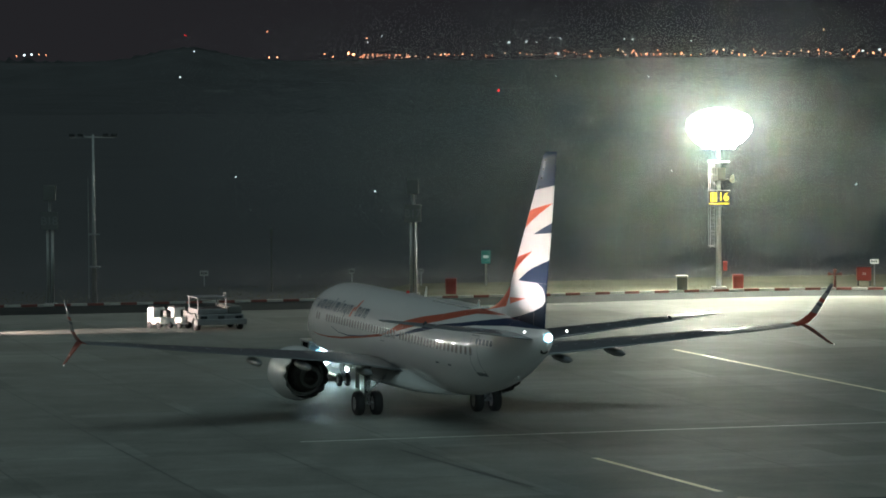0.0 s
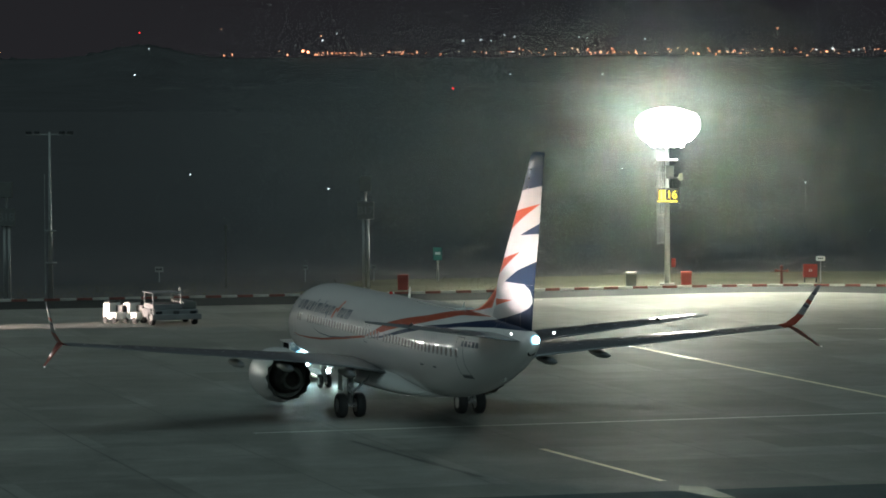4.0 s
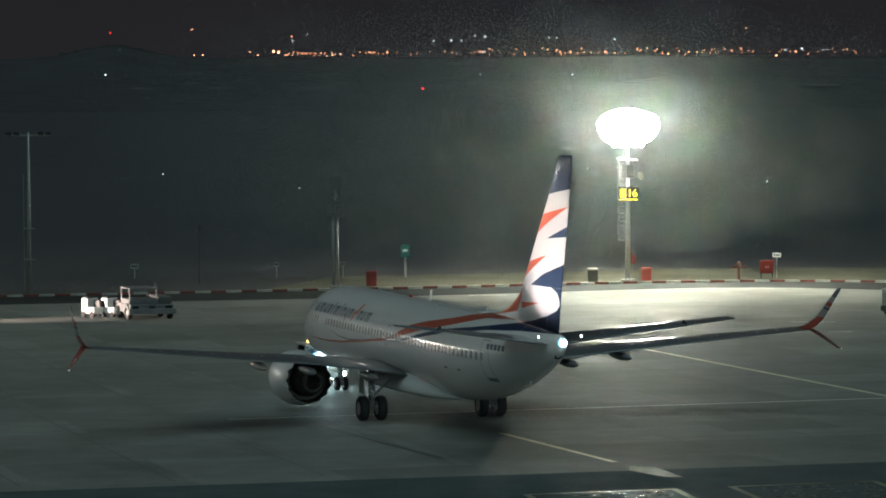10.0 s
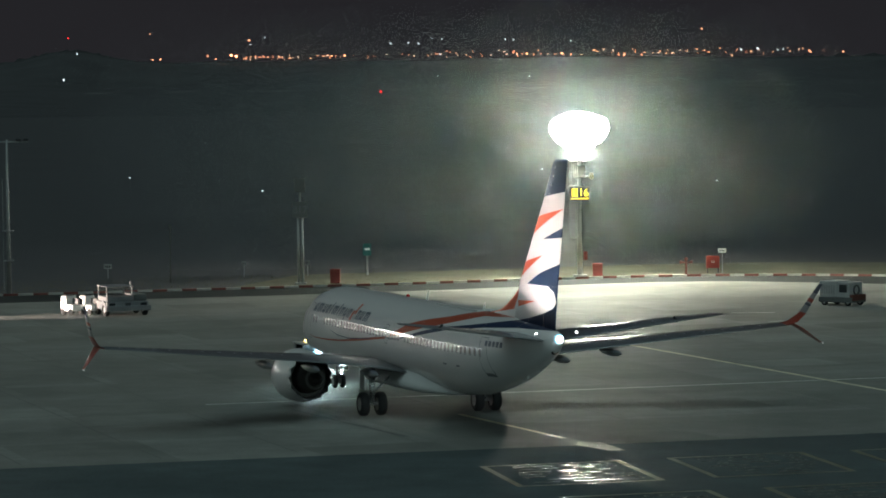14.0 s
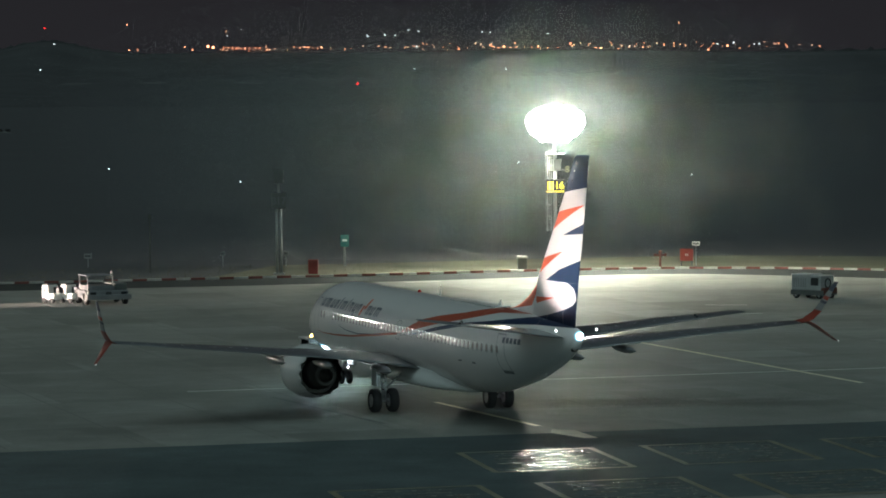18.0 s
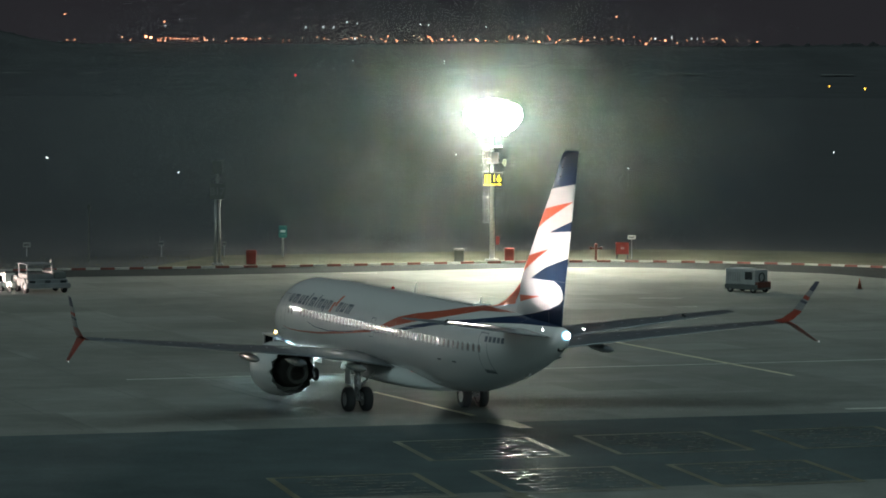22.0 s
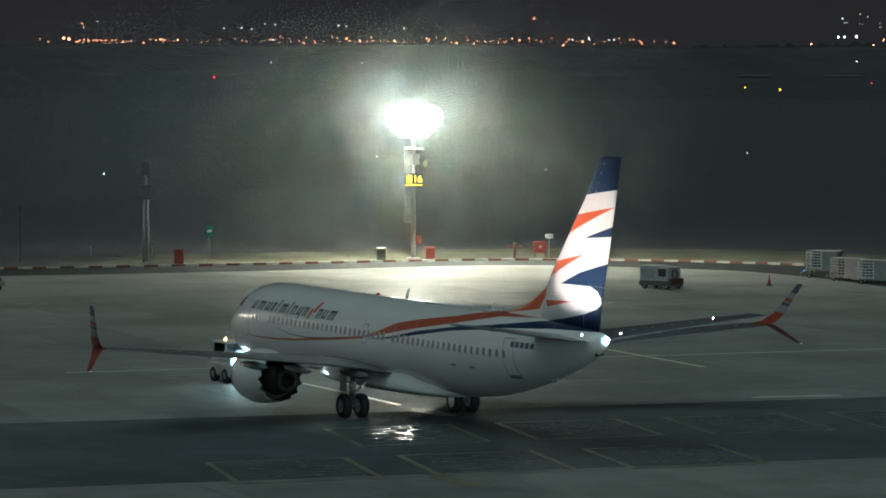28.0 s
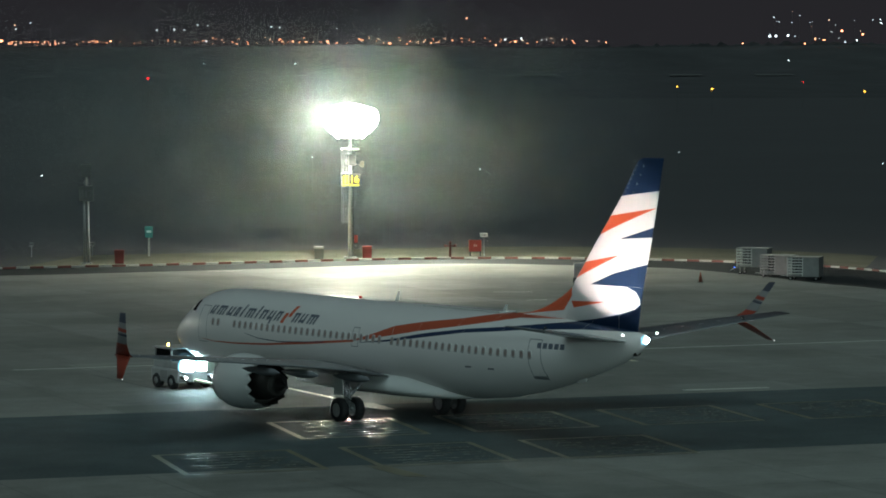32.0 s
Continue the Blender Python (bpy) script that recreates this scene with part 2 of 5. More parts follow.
# winglet white and orange darkened, their dim lighting put into the paint
M_WINGLET = livery("shaded_winglet_paint", (0.24, 0.235, 0.23), [
    ((0.30, 0.050, 0.028), [[(-9, 2), (0, 2), (0, 4.85), (-9, 4.30)], [(-9, 4.55), (0, 5.75), (0, 5.95), (-9, 4.72)]]),
    ((0.06, 0.065, 0.085), [[(-9, 4.36), (0, 5.55), (0, 5.70), (-9, 4.48)], [(-9, 5.15), (0, 6.0), (0, 8), (-9, 8)]]),
], grime=0.3, coat=0.5)
M_WING = material("wing_paint", (0.16, 0.168, 0.178), 0.38, 0.0, 0.06, 3, 0.0, 0.12, 0.5, coat=0.7)
M_NACELLE = livery("nacelle_paint", (0.70, 0.69, 0.67), [])
M_STEEL = material("bare_metal", (0.52, 0.52, 0.53), 0.28, 0.9, 0.06, 12)
M_HOT = material("burnt_exhaust_metal", (0.06, 0.055, 0.05), 0.5, 0.7, 0.2, 8)
M_TYRE = material("tyre_rubber", (0.022, 0.022, 0.023), 0.75, 0, 0.2, 20, 0.2)
M_RIM = material("wheel_rim", (0.55, 0.55, 0.54), 0.4, 0.5, 0.1, 20)
M_GLASS = material("dark_window", (0.02, 0.022, 0.026), 0.06, coat=0.5)
M_CABIN = material("cabin_window_glass", (0.26, 0.19, 0.175), 0.5)
M_FRAME = material("window_rim", (0.66, 0.63, 0.61), 0.22, 0.3)
M_SEAM = material("door_seam", (0.16, 0.16, 0.17), 0.6)
M_INK = material("dark_blue_lettering", (0.115, 0.128, 0.160), 0.4)
M_MARKRED = material("orange_lettering", (0.62, 0.11, 0.04), 0.4)


def glow(name, color, strength):
    return material(name, tuple(0.7 * c for c in color), 0.4, emit=color, strength=strength)


M_TAIL = glow("tail_lamp_glass", (0.62, 0.90, 1.0), 34)
# faint glow put round lamps to draw their halo
M_HALO = glow("blue_white_halo", (0.28, 0.64, 0.85), 1.3)
M_LOGO = glow("logo_lamp_glass", (1.0, 0.88, 0.85), 290000)
M_SIDE = glow("side_lamp_glass", (0.9, 0.97, 1.0), 9)
M_NAV = glow("nav_lamp_glass", (1.0, 0.97, 0.95), 0.7)
M_BEACON = glow("red_beacon_lamp", (1.0, 0.00006, 0.00001), 15000)
M_FLOOD = glow("flood_glass", (1.0, 0.98, 0.86), 125)
# dimmer glass for lamps added to soften the bloom's edge
M_BLOOMEDGE = glow("flood_glass_bloom_edge", (1.0, 0.99, 0.93), 6.0)
M_DIMSIGN = material("dim_sign_glow", (0.03, 0.03, 0.02), 0.7, emit=(0.9, 0.9, 0.35), strength=0.14)
M_SIGN = glow("sign_glow", (1.0, 0.80, 0.06), 0.9)
M_AMBER = glow("amber_glow", (1.0, 0.62, 0.18), 12)
M_BEAM = glow("fill_beam_glass", (0.74, 0.96, 1.0), 3000)
M_HEAD = glow("headlamp_glass", (0.62, 0.92, 1.0), 45)

M_GRASS = material("dry_grass", (0.070, 0.068, 0.070), 0.9, 0, 0.2, 0.6, 0.5, 0.14, 0.02)
M_YELLOW = material("yellow_line_paint", (0.78, 0.70, 0.48), 0.40, 0, 0.25, 3, 0.05, 0.4, 0.7)
M_SIGNLINE = material("worn_sign_paint", (0.20, 0.185, 0.12), 0.34, 0, 0.35, 2, 0.05, 0.7, 0.5)
M_PALE = material("worn_white_paint", (0.20, 0.19, 0.14), 0.25, 0, 0.25, 3, 0.05, 0.4, 0.7)
M_OFFWHITE = material("dull_white_paint", (0.40, 0.40, 0.39), 0.5, 0, 0.15, 3, 0, 0.3, 1)
M_ROD = material("galvanised_steel", (0.44, 0.45, 0.45), 0.45, 0.35, 0.1, 5, 0, 0.1)
M_DULL = material("dull_grey_steel", (0.27, 0.275, 0.27), 0.6, 0.2, 0.15, 4, 0, 0.3, 0.6)
M_DARK = material("dark_paint", (0.03, 0.032, 0.034), 0.5, 0, 0.2, 6)
M_REDPAINT = material("red_paint", (0.20, 0.030, 0.022), 0.5, 0, 0.15, 4, 0, 0.2, 1)
M_RUSTRED = material("rusty_red_paint", (0.12, 0.038, 0.026), 0.6, 0, 0.2, 4, 0, 0.3, 1)
M_KERBRED = material("kerb_red_paint", (0.155, 0.048, 0.038), 0.7, 0, 0.3, 3, 0.2, 0.3, 1)
M_KERBWHITE = material("kerb_white_paint", (0.38, 0.375, 0.34), 0.7, 0, 0.25, 3, 0.2, 0.3, 1)
M_GREEN = material("green_sign", (0.02, 0.13, 0.12), 0.5, 0, 0.1, 5)
# grey lifted above black for the glare veil over the dark sign boxes
M_HOUSING = material("dull_grey_housing", (0.105, 0.11, 0.105), 0.6, 0, 0.15, 3, 0, 0.2, 1)
M_WHITE = material("white_paint", (0.72, 0.72, 0.69), 0.45, 0, 0.12, 3, 0, 0.2, 0.8)
M_GREYPAINT = material("grey_paint", (0.30, 0.30, 0.29), 0.5, 0, 0.15, 3, 0, 0.2, 1)
M_CONE = material("orange_cone", (0.24, 0.065, 0.035), 0.6)


def ground_material(name, color, rough, slab=0.0, grain=0.25, gloss=0.08):
    """Concrete or asphalt in metres: fine grain, broad stains, sealed joints and darker patches."""
    m = material(name, color, rough)
    nt = m.node_tree
    p = nt.nodes["Principled BSDF"]
    p.inputs["Specular IOR Level"].default_value = gloss
    co = nt.nodes.new("ShaderNodeTexCoord")
    val = None
    for sc, k in ((6.0, grain), (0.55, 0.45), (0.09, 0.5)):
        n = nt.nodes.new("ShaderNodeTexNoise")
        n.inputs["Scale"].default_value, n.inputs["Detail"].default_value = sc, 7
        n.inputs["Roughness"].default_value = 0.62
        nt.links.new(co.outputs["Object"], n.inputs["Vector"])
        s = scaled(nt, n.outputs["Fac"], 2 * k, 1 - k)
        val = s if val is None else math_node(nt, "MULTIPLY", val, s)
        if sc == 0.55:
            nt.links.new(scaled(nt, n.outputs["Fac"], 0.5, rough - 0.25), p.inputs["Roughness"])
        if sc == 6.0:
            b = nt.nodes.new("ShaderNodeBump")
            b.inputs["Strength"].default_value, b.inputs["Distance"].default_value = 0.25, 0.01
            nt.links.new(n.outputs["Fac"], b.inputs["Height"])
            nt.links.new(b.outputs[0], p.inputs["Normal"])
    if slab:
        v = nt.nodes.new("ShaderNodeTexWhiteNoise")
        v.noise_dimensions = "2D"
        sn = nt.nodes.new("ShaderNodeVectorMath")
        sn.operation = "SNAP"
        rot = nt.nodes.new("ShaderNodeMapping")
        rot.inputs["Rotation"].default_value = (0, 0, radians(-18))
        nt.links.new(co.outputs["Object"], rot.inputs[0])
        nt.links.new(rot.outputs[0], sn.inputs[0])
        sn.inputs[1].default_value = (slab, slab, 100)
        nt.links.new(sn.outputs[0], v.inputs[0])
        val = math_node(nt, "MULTIPLY", val, scaled(nt, v.outputs["Value"], 0.26, 0.87))
    sc = nt.nodes.new("ShaderNodeVectorMath")
    sc.operation = "SCALE"
    sc.inputs[0].default_value = color
    nt.links.new(val, sc.inputs["Scale"])
    nt.links.new(sc.outputs[0], p.inputs["Base Color"])
    return m


M_CONCRETE = ground_material("apron_concrete", (0.225, 0.225, 0.205), 0.68, slab=6.0)
M_ASPHALT = ground_material("taxiway_asphalt", (0.088, 0.108, 0.109), 0.86, grain=0.35, gloss=0.075)
M_STRIP = ground_material("dark_new_asphalt", (0.034, 0.036, 0.036), 0.82, grain=0.3)
M_TRACTOR = material("dull_tractor_paint", (0.17, 0.172, 0.178), 0.5, 0, 0.15, 3, 0, 0.3, 1)
M_JOINT = material("joint_sealant", (0.095, 0.095, 0.088), 0.6, 0, 0.2, 3)
M_ROAD = ground_material("far_road_concrete", (0.15, 0.15, 0.145), 0.7)


# ---- mesh helpers ----
def part(name, bm, mat, parent, label="", smooth=False):
    """Links a bmesh as one mesh object under a thing or a part."""
    me = bpy.data.meshes.new(name)
    bm.to_mesh(me)
    bm.free()
    for mt in mat if isinstance(mat, (list, tuple)) else (mat,):
        me.materials.append(mt)
    if smooth:
        for f in me.polygons:
            f.use_smooth = True
    ob = new(name, me)
    ob.parent = parent
    if label:
        ob["label"] = label
    return ob


def shared(name, mesh, m, parent):
    ob = new(name, mesh)
    ob.parent = parent
    ob.matrix_basis = m
    return ob


def thing(name, label, category, m=None, group="", kind=""):
    ob = new(name)
    ob.empty_display_size = 0.3
    if m is not None:
        ob.matrix_world = m
    return tagged(ob, label, category, group, kind)


def box(bm, x0, x1, y0, y1, z0, z1, bevel=0.0, m=None, taper=1.0):
    """A box, narrower at its top by taper, with bevelled edges."""
    cx, cy = (x0 + x1) / 2, (y0 + y1) / 2
    vs = [bm.verts.new((cx + (x - cx) * k, cy + (y - cy) * k, z)) for z, k in ((z0, 1), (z1, taper)) for x, y in ((x0, y0), (x1, y0), (x1, y1), (x0, y1))]
    fs = [bm.faces.new([vs[i] for i in f]) for f in ((3, 2, 1, 0), (4, 5, 6, 7), (0, 1, 5, 4), (1, 2, 6, 5), (2, 3, 7, 6), (3, 0, 4, 7))]
    if bevel:
        es = list({e for f in fs for e in f.edges})
        r = bmesh.ops.bevel(bm, geom=es, offset=bevel, segments=2, affect="EDGES", profile=0.5)
        vs = list({v for f in r["faces"] for v in f.verts} | {v for v in vs if v.is_valid})
    if m is not None:
        bmesh.ops.transform(bm, matrix=m, verts=vs)
    return bm


def loft(bm, rings, close=True, caps=True):
    """Skin over rings of equal count."""
    rows = [[bm.verts.new(p) for p in ring] for ring in rings]
    n = len(rows[0])
    for a, b in zip(rows, rows[1:]):
        for i in range(n if close else n - 1):
            j = (i + 1) % n
            bm.faces.new((a[i], a[j], b[j], b[i]))
    if caps:
        bm.faces.new(rows[0][::-1])
        bm.faces.new(rows[-1])
    return bm


def tube(bm, a, b, r0, r1=None, n=12, caps=True):
    """A tapered round bar from a to b."""
    a, b = Vector(a), Vector(b)
    r1 = r0 if r1 is None else r1
    q = (b - a).to_track_quat("Z", "Y")
    rings = [[p + q @ Vector((math.cos(t) * r, math.sin(t) * r, 0)) for t in [2 * math.pi * i / n for i in range(n)]] for p, r in ((a, r0), (b, r1))]
    return loft(bm, rings, True, caps)


def turned(bm, profile, axis="x", n=24, at=(0, 0, 0)):
    """A turned body from (place along the axis, radius) pairs."""
    rings = []
    for s, r in profile:
        ring = []
        for i in range(n):
            t = 2 * math.pi * i / n
            c, d = math.cos(t) * r, math.sin(t) * r
            p = {"x": (s, c, d), "y": (c, s, d), "z": (c, d, s)}[axis]
            ring.append(Vector(p) + Vector(at))
        rings.append(ring)
    return loft(bm, rings, True, False)


def new_bm():
    return bmesh.new()


def flat(bm, corners, z=0.0):
    bm.faces.new([bm.verts.new((x, y, z)) for x, y in corners])
    return bm


# ---- ground and distance ----
KERB = [(-130, 239.5), (-90, 255), (-60, 263.8), (-39, 270.2), (-21, 275.6), (-5, 280.4), (6, 284.6), (14, 287.0), (21, 287.9), (29, 286.7), (37, 283.2), (44, 278.0), (51.5, 267.5), (57, 246), (65, 195), (93, 120)]


def along(points, step):
    """Points and headings at even steps on a smooth line through the given points."""
    fine = []
    p = [Vector((*q, 0)) for q in points]
    p = [p[0] * 2 - p[1]] + p + [p[-1] * 2 - p[-2]]
    for i in range(1, len(p) - 2):
        for k in range(40):
            t = k / 40
            a, b, c, d = p[i - 1], p[i], p[i + 1], p[i + 2]
            fine.append(0.5 * (2 * b + (c - a) * t + (2 * a - 5 * b + 4 * c - d) * t * t + (3 * b - a - 3 * c + d) * t ** 3))
    fine.append(p[-2])
    out, left = [], 0.0
    for a, b in zip(fine, fine[1:]):
        l = (b - a).length
        while left <= l:
            q = a.lerp(b, left / l)
            out.append((q.x, q.y, math.degrees(math.atan2(b.y - a.y, b.x - a.x))))
            left += step
        left -= l
    return out


bm = new_bm()
flat(bm, [(-4500, -300), (4500, -300), (4500, 4600), (-4500, 4600)], -0.07)
tagged(part("ground", bm, M_GRASS, None), "dark dry grass field reaching the horizon", "ground", kind="structure")

edge = [(x, y) for x, y, _ in along(KERB, 2.0)]
bm = new_bm()
rnd = random.Random(3)
line = [(x, y) for x, y, _ in along(KERB, 0.5) if -55 < x < 47 and y > 262]
for i in range(15000):
    x, y = rnd.choice(line)
    x, y = x + rnd.uniform(-0.3, 0.3), y + 0.4 + 22 * rnd.random() ** 2
    a, h, w = rnd.random() * 6.28, rnd.uniform(0.03, 0.09), rnd.uniform(0.02, 0.05)
    bm.faces.new([bm.verts.new(p) for p in ((x - w * math.cos(a), y - w * math.sin(a), -0.07), (x + w * math.cos(a), y + w * math.sin(a), -0.07), (x + rnd.uniform(-0.1, 0.1), y + rnd.uniform(-0.1, 0.1), -0.07 + h))])
M_BLADE = material("dry_grass_blades", (0.17, 0.155, 0.10), 0.9, 0, 0.3, 2)
tagged(part("grass", bm, M_BLADE, None), "dry yellowish grass tufts behind the kerb", "grass", kind="stuff")
# strip near the mast paler and yellower: lamplight mixed into the grass colour
bm = new_bm()
back = [(x, y) for x, y in edge if -19 < x < 52 and y > 240]
rows = [[bm.verts.new((x + k * 0.25, y + 0.3 + k, -0.045 if k else -0.02)) for x, y in back] for k in (0, 4, 9, 15, 22)]
for p, q in zip(rows, rows[1:]):
    for i in range(len(back) - 1):
        bm.faces.new((p[i], p[i + 1], q[i + 1], q[i]))
M_VERGE = material("lamplit_dry_grass", (0.135, 0.125, 0.082), 0.95, 0, 0.35, 1.2, 0.4, 0.5, 0.12)
tagged(part("verge", bm, M_VERGE, None), "dry yellow grass verge behind the kerb, coloured paler for lamplight", "verge", kind="structure")
bm = new_bm()
top = [bm.verts.new((x, y, 0.0)) for x, y in [(-400, 238), *edge, (400, 120), (400, -250), (-400, -250)][::-1]]
face = bm.faces.new(top)
low = bmesh.ops.extrude_face_region(bm, geom=[face])
bmesh.ops.translate(bm, vec=(0, 0, -0.068), verts=[v for v in low["geom"] if isinstance(v, bmesh.types.BMVert)])
bmesh.ops.recalc_face_normals(bm, faces=bm.faces)
apron = tagged(part("apron", bm, M_CONCRETE, None), "grey concrete airport apron with sealed slab joints and stains", "apron", kind="structure")

bm = new_bm()
flat(bm, [(-300, 128.0 - 83.7), (300, 128.0 + 83.7), (300, 153.6 + 83.7), (-300, 153.6 - 83.7)], 0.004)
tagged(part("taxiway", bm, M_ASPHALT, None), "dark asphalt taxiway strip across the concrete apron", "taxiway", kind="structure")

bm = new_bm()
inner = [(x, y) for x, y, _ in along([(-78, 248.17), (-40, 260.79), (-19.5, 266.61), (-13.5, 268.17), (0, 273.21), (9.3, 277.49), (16, 280.01), (21.5, 280.2), (27, 277.87), (33.5, 273.99), (37, 270.98), (41, 262.73), (45, 249.62), (49, 239.43), (57, 197.68)], 2.0)]
flat(bm, ccw(inner + [(x, y - 0.02) for x, y in edge if -76 < x and y > 200][::-1]), 0.004)
tagged(part("service_road", bm, M_STRIP, None), "dark asphalt strip between the concrete apron and the kerb", "road", kind="structure")

# sealed joints of the slabs, along and across, ending at the kerb
bm = new_bm()
c, s = math.cos(radians(18)), math.sin(radians(18))


def on_apron(x, y):
    for (xa, ya), (xb, yb) in zip(edge, edge[1:]):
        if xa <= x <= xb:
            return y < ya + (yb - ya) * (x - xa) / max(1e-6, xb - xa) - 0.4
    return y < 230


for i in range(-18, 19):
    for k in range(-36, 36):
        for across in (0, 1):
            o, w, a0, a1 = i * 6.0, 0.035, k * 3.0, k * 3.0 + 3.0
            q = [(o - w, a0), (o + w, a0), (o + w, a1), (o - w, a1)]
            if across:
                q = [(a0, o - w), (a1, o - w), (a1, o + w), (a0, o + w)]
            q = [(10 + x * c - y * s, 200 + x * s + y * c) for x, y in q]
            if all(on_apron(*p) and not 127.4 < p[1] - 0.279 * p[0] < 154.2 for p in q):
                flat(bm, q, 0.0025)
tagged(part("slab_joints", bm, M_JOINT, apron), kind="stuff")


def painted(name, corners, mat, label, z=0.009):
    b = new_bm()
    flat(b, ccw(list(corners)), z)
    return tagged(part(name, b, mat, None), label, "ground marking", kind="structure")


def stroke(a, b, w):
    d = Vector((b[0] - a[0], b[1] - a[1])).normalized() * (w / 2)
    return [(a[0] - d.y, a[1] + d.x), (a[0] + d.y, a[1] - d.x), (b[0] + d.y, b[1] - d.x), (b[0] - d.y, b[1] + d.x)]


M_PATCH = ground_material("repaired_concrete", (0.255, 0.255, 0.232), 0.57)
M_OIL = ground_material("stained_concrete", (0.185, 0.185, 0.168), 0.64)
for x, y, w, l, mt in ((4.5, 211.76, 4.2, 5.0, M_PATCH), (19.0, 198.65, 5.0, 4.5, M_PATCH), (-6.0, 179.23, 5.5, 4.0, M_PATCH), (12.5, 173.89, 5.5, 5.0, M_OIL), (-14, 207.39, 6, 5.5, M_OIL), (27, 227.78, 5.5, 5.5, M_OIL), (-22, 192.83, 5.5, 5.5, M_OIL), (9.0, 252.05, 5.6, 5.6, M_OIL), (30, 207.39, 5.5, 5.5, M_PATCH), (-26, 163.7, 5.8, 5.8, M_PATCH), (-30, 223.89, 6, 6, M_PATCH), (2.0, 162.24, 5.8, 5.5, M_OIL), (16, 233.6, 5.8, 5.8, M_PATCH)):
    ca, sa = math.cos(radians(18)), math.sin(radians(18))
    painted("concrete_patch", [(x + u * ca - v * sa, y + u * sa + v * ca) for u, v in ((-w / 2, -l / 2), (w / 2, -l / 2), (w / 2, l / 2), (-w / 2, l / 2))], mt, "concrete slab of another shade in the apron", 0.0015)
painted("taxi_line", stroke((5.6, 229.0), (22.3, 179.5), 0.32), M_YELLOW, "worn yellow taxi line on concrete")
M_EDGE = material("faded_line_paint", (0.66, 0.65, 0.58), 0.45, 0, 0.3, 2, 0, 0.4, 0.5)
painted("taxi_line", stroke((0.5, 170.2), (5.05, 158.3), 0.30), M_YELLOW, "worn yellow taxi line on concrete")
painted("edge_line", stroke((-12.0, 176.9), (62, 200.2), 0.26), M_EDGE, "thin worn pale line on concrete")
M_HOLD = material("glossy_worn_paint", (0.30, 0.28, 0.21), 0.5, 0, 0.3, 2, 0.05, 0.5, 0.7)
painted("hold_mark", [(5.6, 156.7), (6.6, 156.3), (7.5, 152.8), (6.85, 152.85), (5.5, 155.2)], M_HOLD, "broad pale yellow mark at the taxiway edge")
for p, q, w in (((-1.5, 271.47), (1.3, 271.95), 0.35), ((19.4, 241.66), (22.3, 241.56), 0.26), ((21.0, 232.34), (22.5, 232.83), 0.24)):
    painted("line_dash", stroke(p, q, w), M_EDGE, "short worn remnant of a pale painted line")
painted("sealed_crack", stroke((-7.6, 173.6), (-4.6, 166.2), 0.20), M_JOINT, "dark sealed crack across the concrete", 0.006)
painted("sealed_crack", stroke((-4.6, 166.2), (-1.9, 159.8), 0.28), M_JOINT, "dark sealed crack across the concrete", 0.006)
painted("line_dash", stroke((22.5, 161.6), (27.0, 162.6), 0.5), M_EDGE, "short worn remnant of a pale painted line")
painted("arrow_mark", [(5.0, 128.9), (5.9, 128.9), (7.4, 124.9), (6.3, 125.3)], M_SIGNLINE, "worn yellow mark beside the asphalt")


def sign_box(x, y):
    """A painted location sign on the asphalt: a frame of lines round bars of writing."""
    t = thing("painted_sign", "worn painted sign panel with pale bars on asphalt", "ground marking", pose(x, y, 0, 0, 0, 16.5), "painted signs on the taxiway")
    w, l, k = 6.1, 7.6, 0.28
    sk = -0.10
    for x0, x1, y0, y1 in ((0, w, -k, 0), (0, w, -l, -l + k), (0, k, -l + k, -k), (w - k, w, -l + k, -k)):
        b = new_bm()
        flat(b, [(x0 - y0 * sk, y0), (x1 - y0 * sk, y0), (x1 - y1 * sk, y1), (x0 - y1 * sk, y1)], 0.009)
        part("frame_line", b, M_SIGNLINE, t)
    rnd = random.Random(int(x * 10))
    for i in range(7):
        y0, x0 = -0.85 - i * 0.92, 0.8 + rnd.random() * 0.9
        while x0 < w - 1.0:
            x1 = min(x0 + rnd.uniform(0.7, 2.3), w - 0.6)
            k = rnd.uniform(0.14, 0.27)
            b = new_bm()
            flat(b, [(x0 - y0 * sk, y0 - k), (x1 - y0 * sk, y0 - k), (x1 - y0 * sk, y0), (x0 - y0 * sk, y0)], 0.009)
            part("writing_bar", b, M_PALE, t)
            x0 = x1 + rnd.uniform(0.25, 0.9)
    return t


for sx, sy in ((1.2, 147.2), (9.0, 149.6), (4.1, 136.2), (-3.8, 133.8), (16.9, 151.8), (24.9, 154.0), (12.0, 138.5)):
    sign_box(sx, sy)

# far runway, ridge with woods, and the town's lights
for x0, x1, y0 in ((-330, -285, 2985), (-242, -222, 2992), (-160, -135, 2990), (-60, -30, 3010), (60, 84, 2995), (255, 300, 3005), (395, 425, 2992), (470, 505, 2990)):
    bm = new_bm()
    rise = lambda y: -1 + (y - 2300) * 0.0237 + 0.6
    bm.faces.new([bm.verts.new(p) for p in ((x0, y0 - 30, rise(y0 - 30)), (x1, y0 - 24, rise(y0 - 24)), (x1 + 4, y0 + 24, rise(y0 + 24)), (x0 + 6, y0 + 20, rise(y0 + 20)))])
    tagged(part("far_road", bm, M_ROAD, None), "pale distant stretch of road across the dark slope", "road", kind="structure")
M_WOODS = material("dark_woods", (0.060, 0.059, 0.061), 0.95, 0, 0.4, 0.2, 0, 0.4, 0.02)


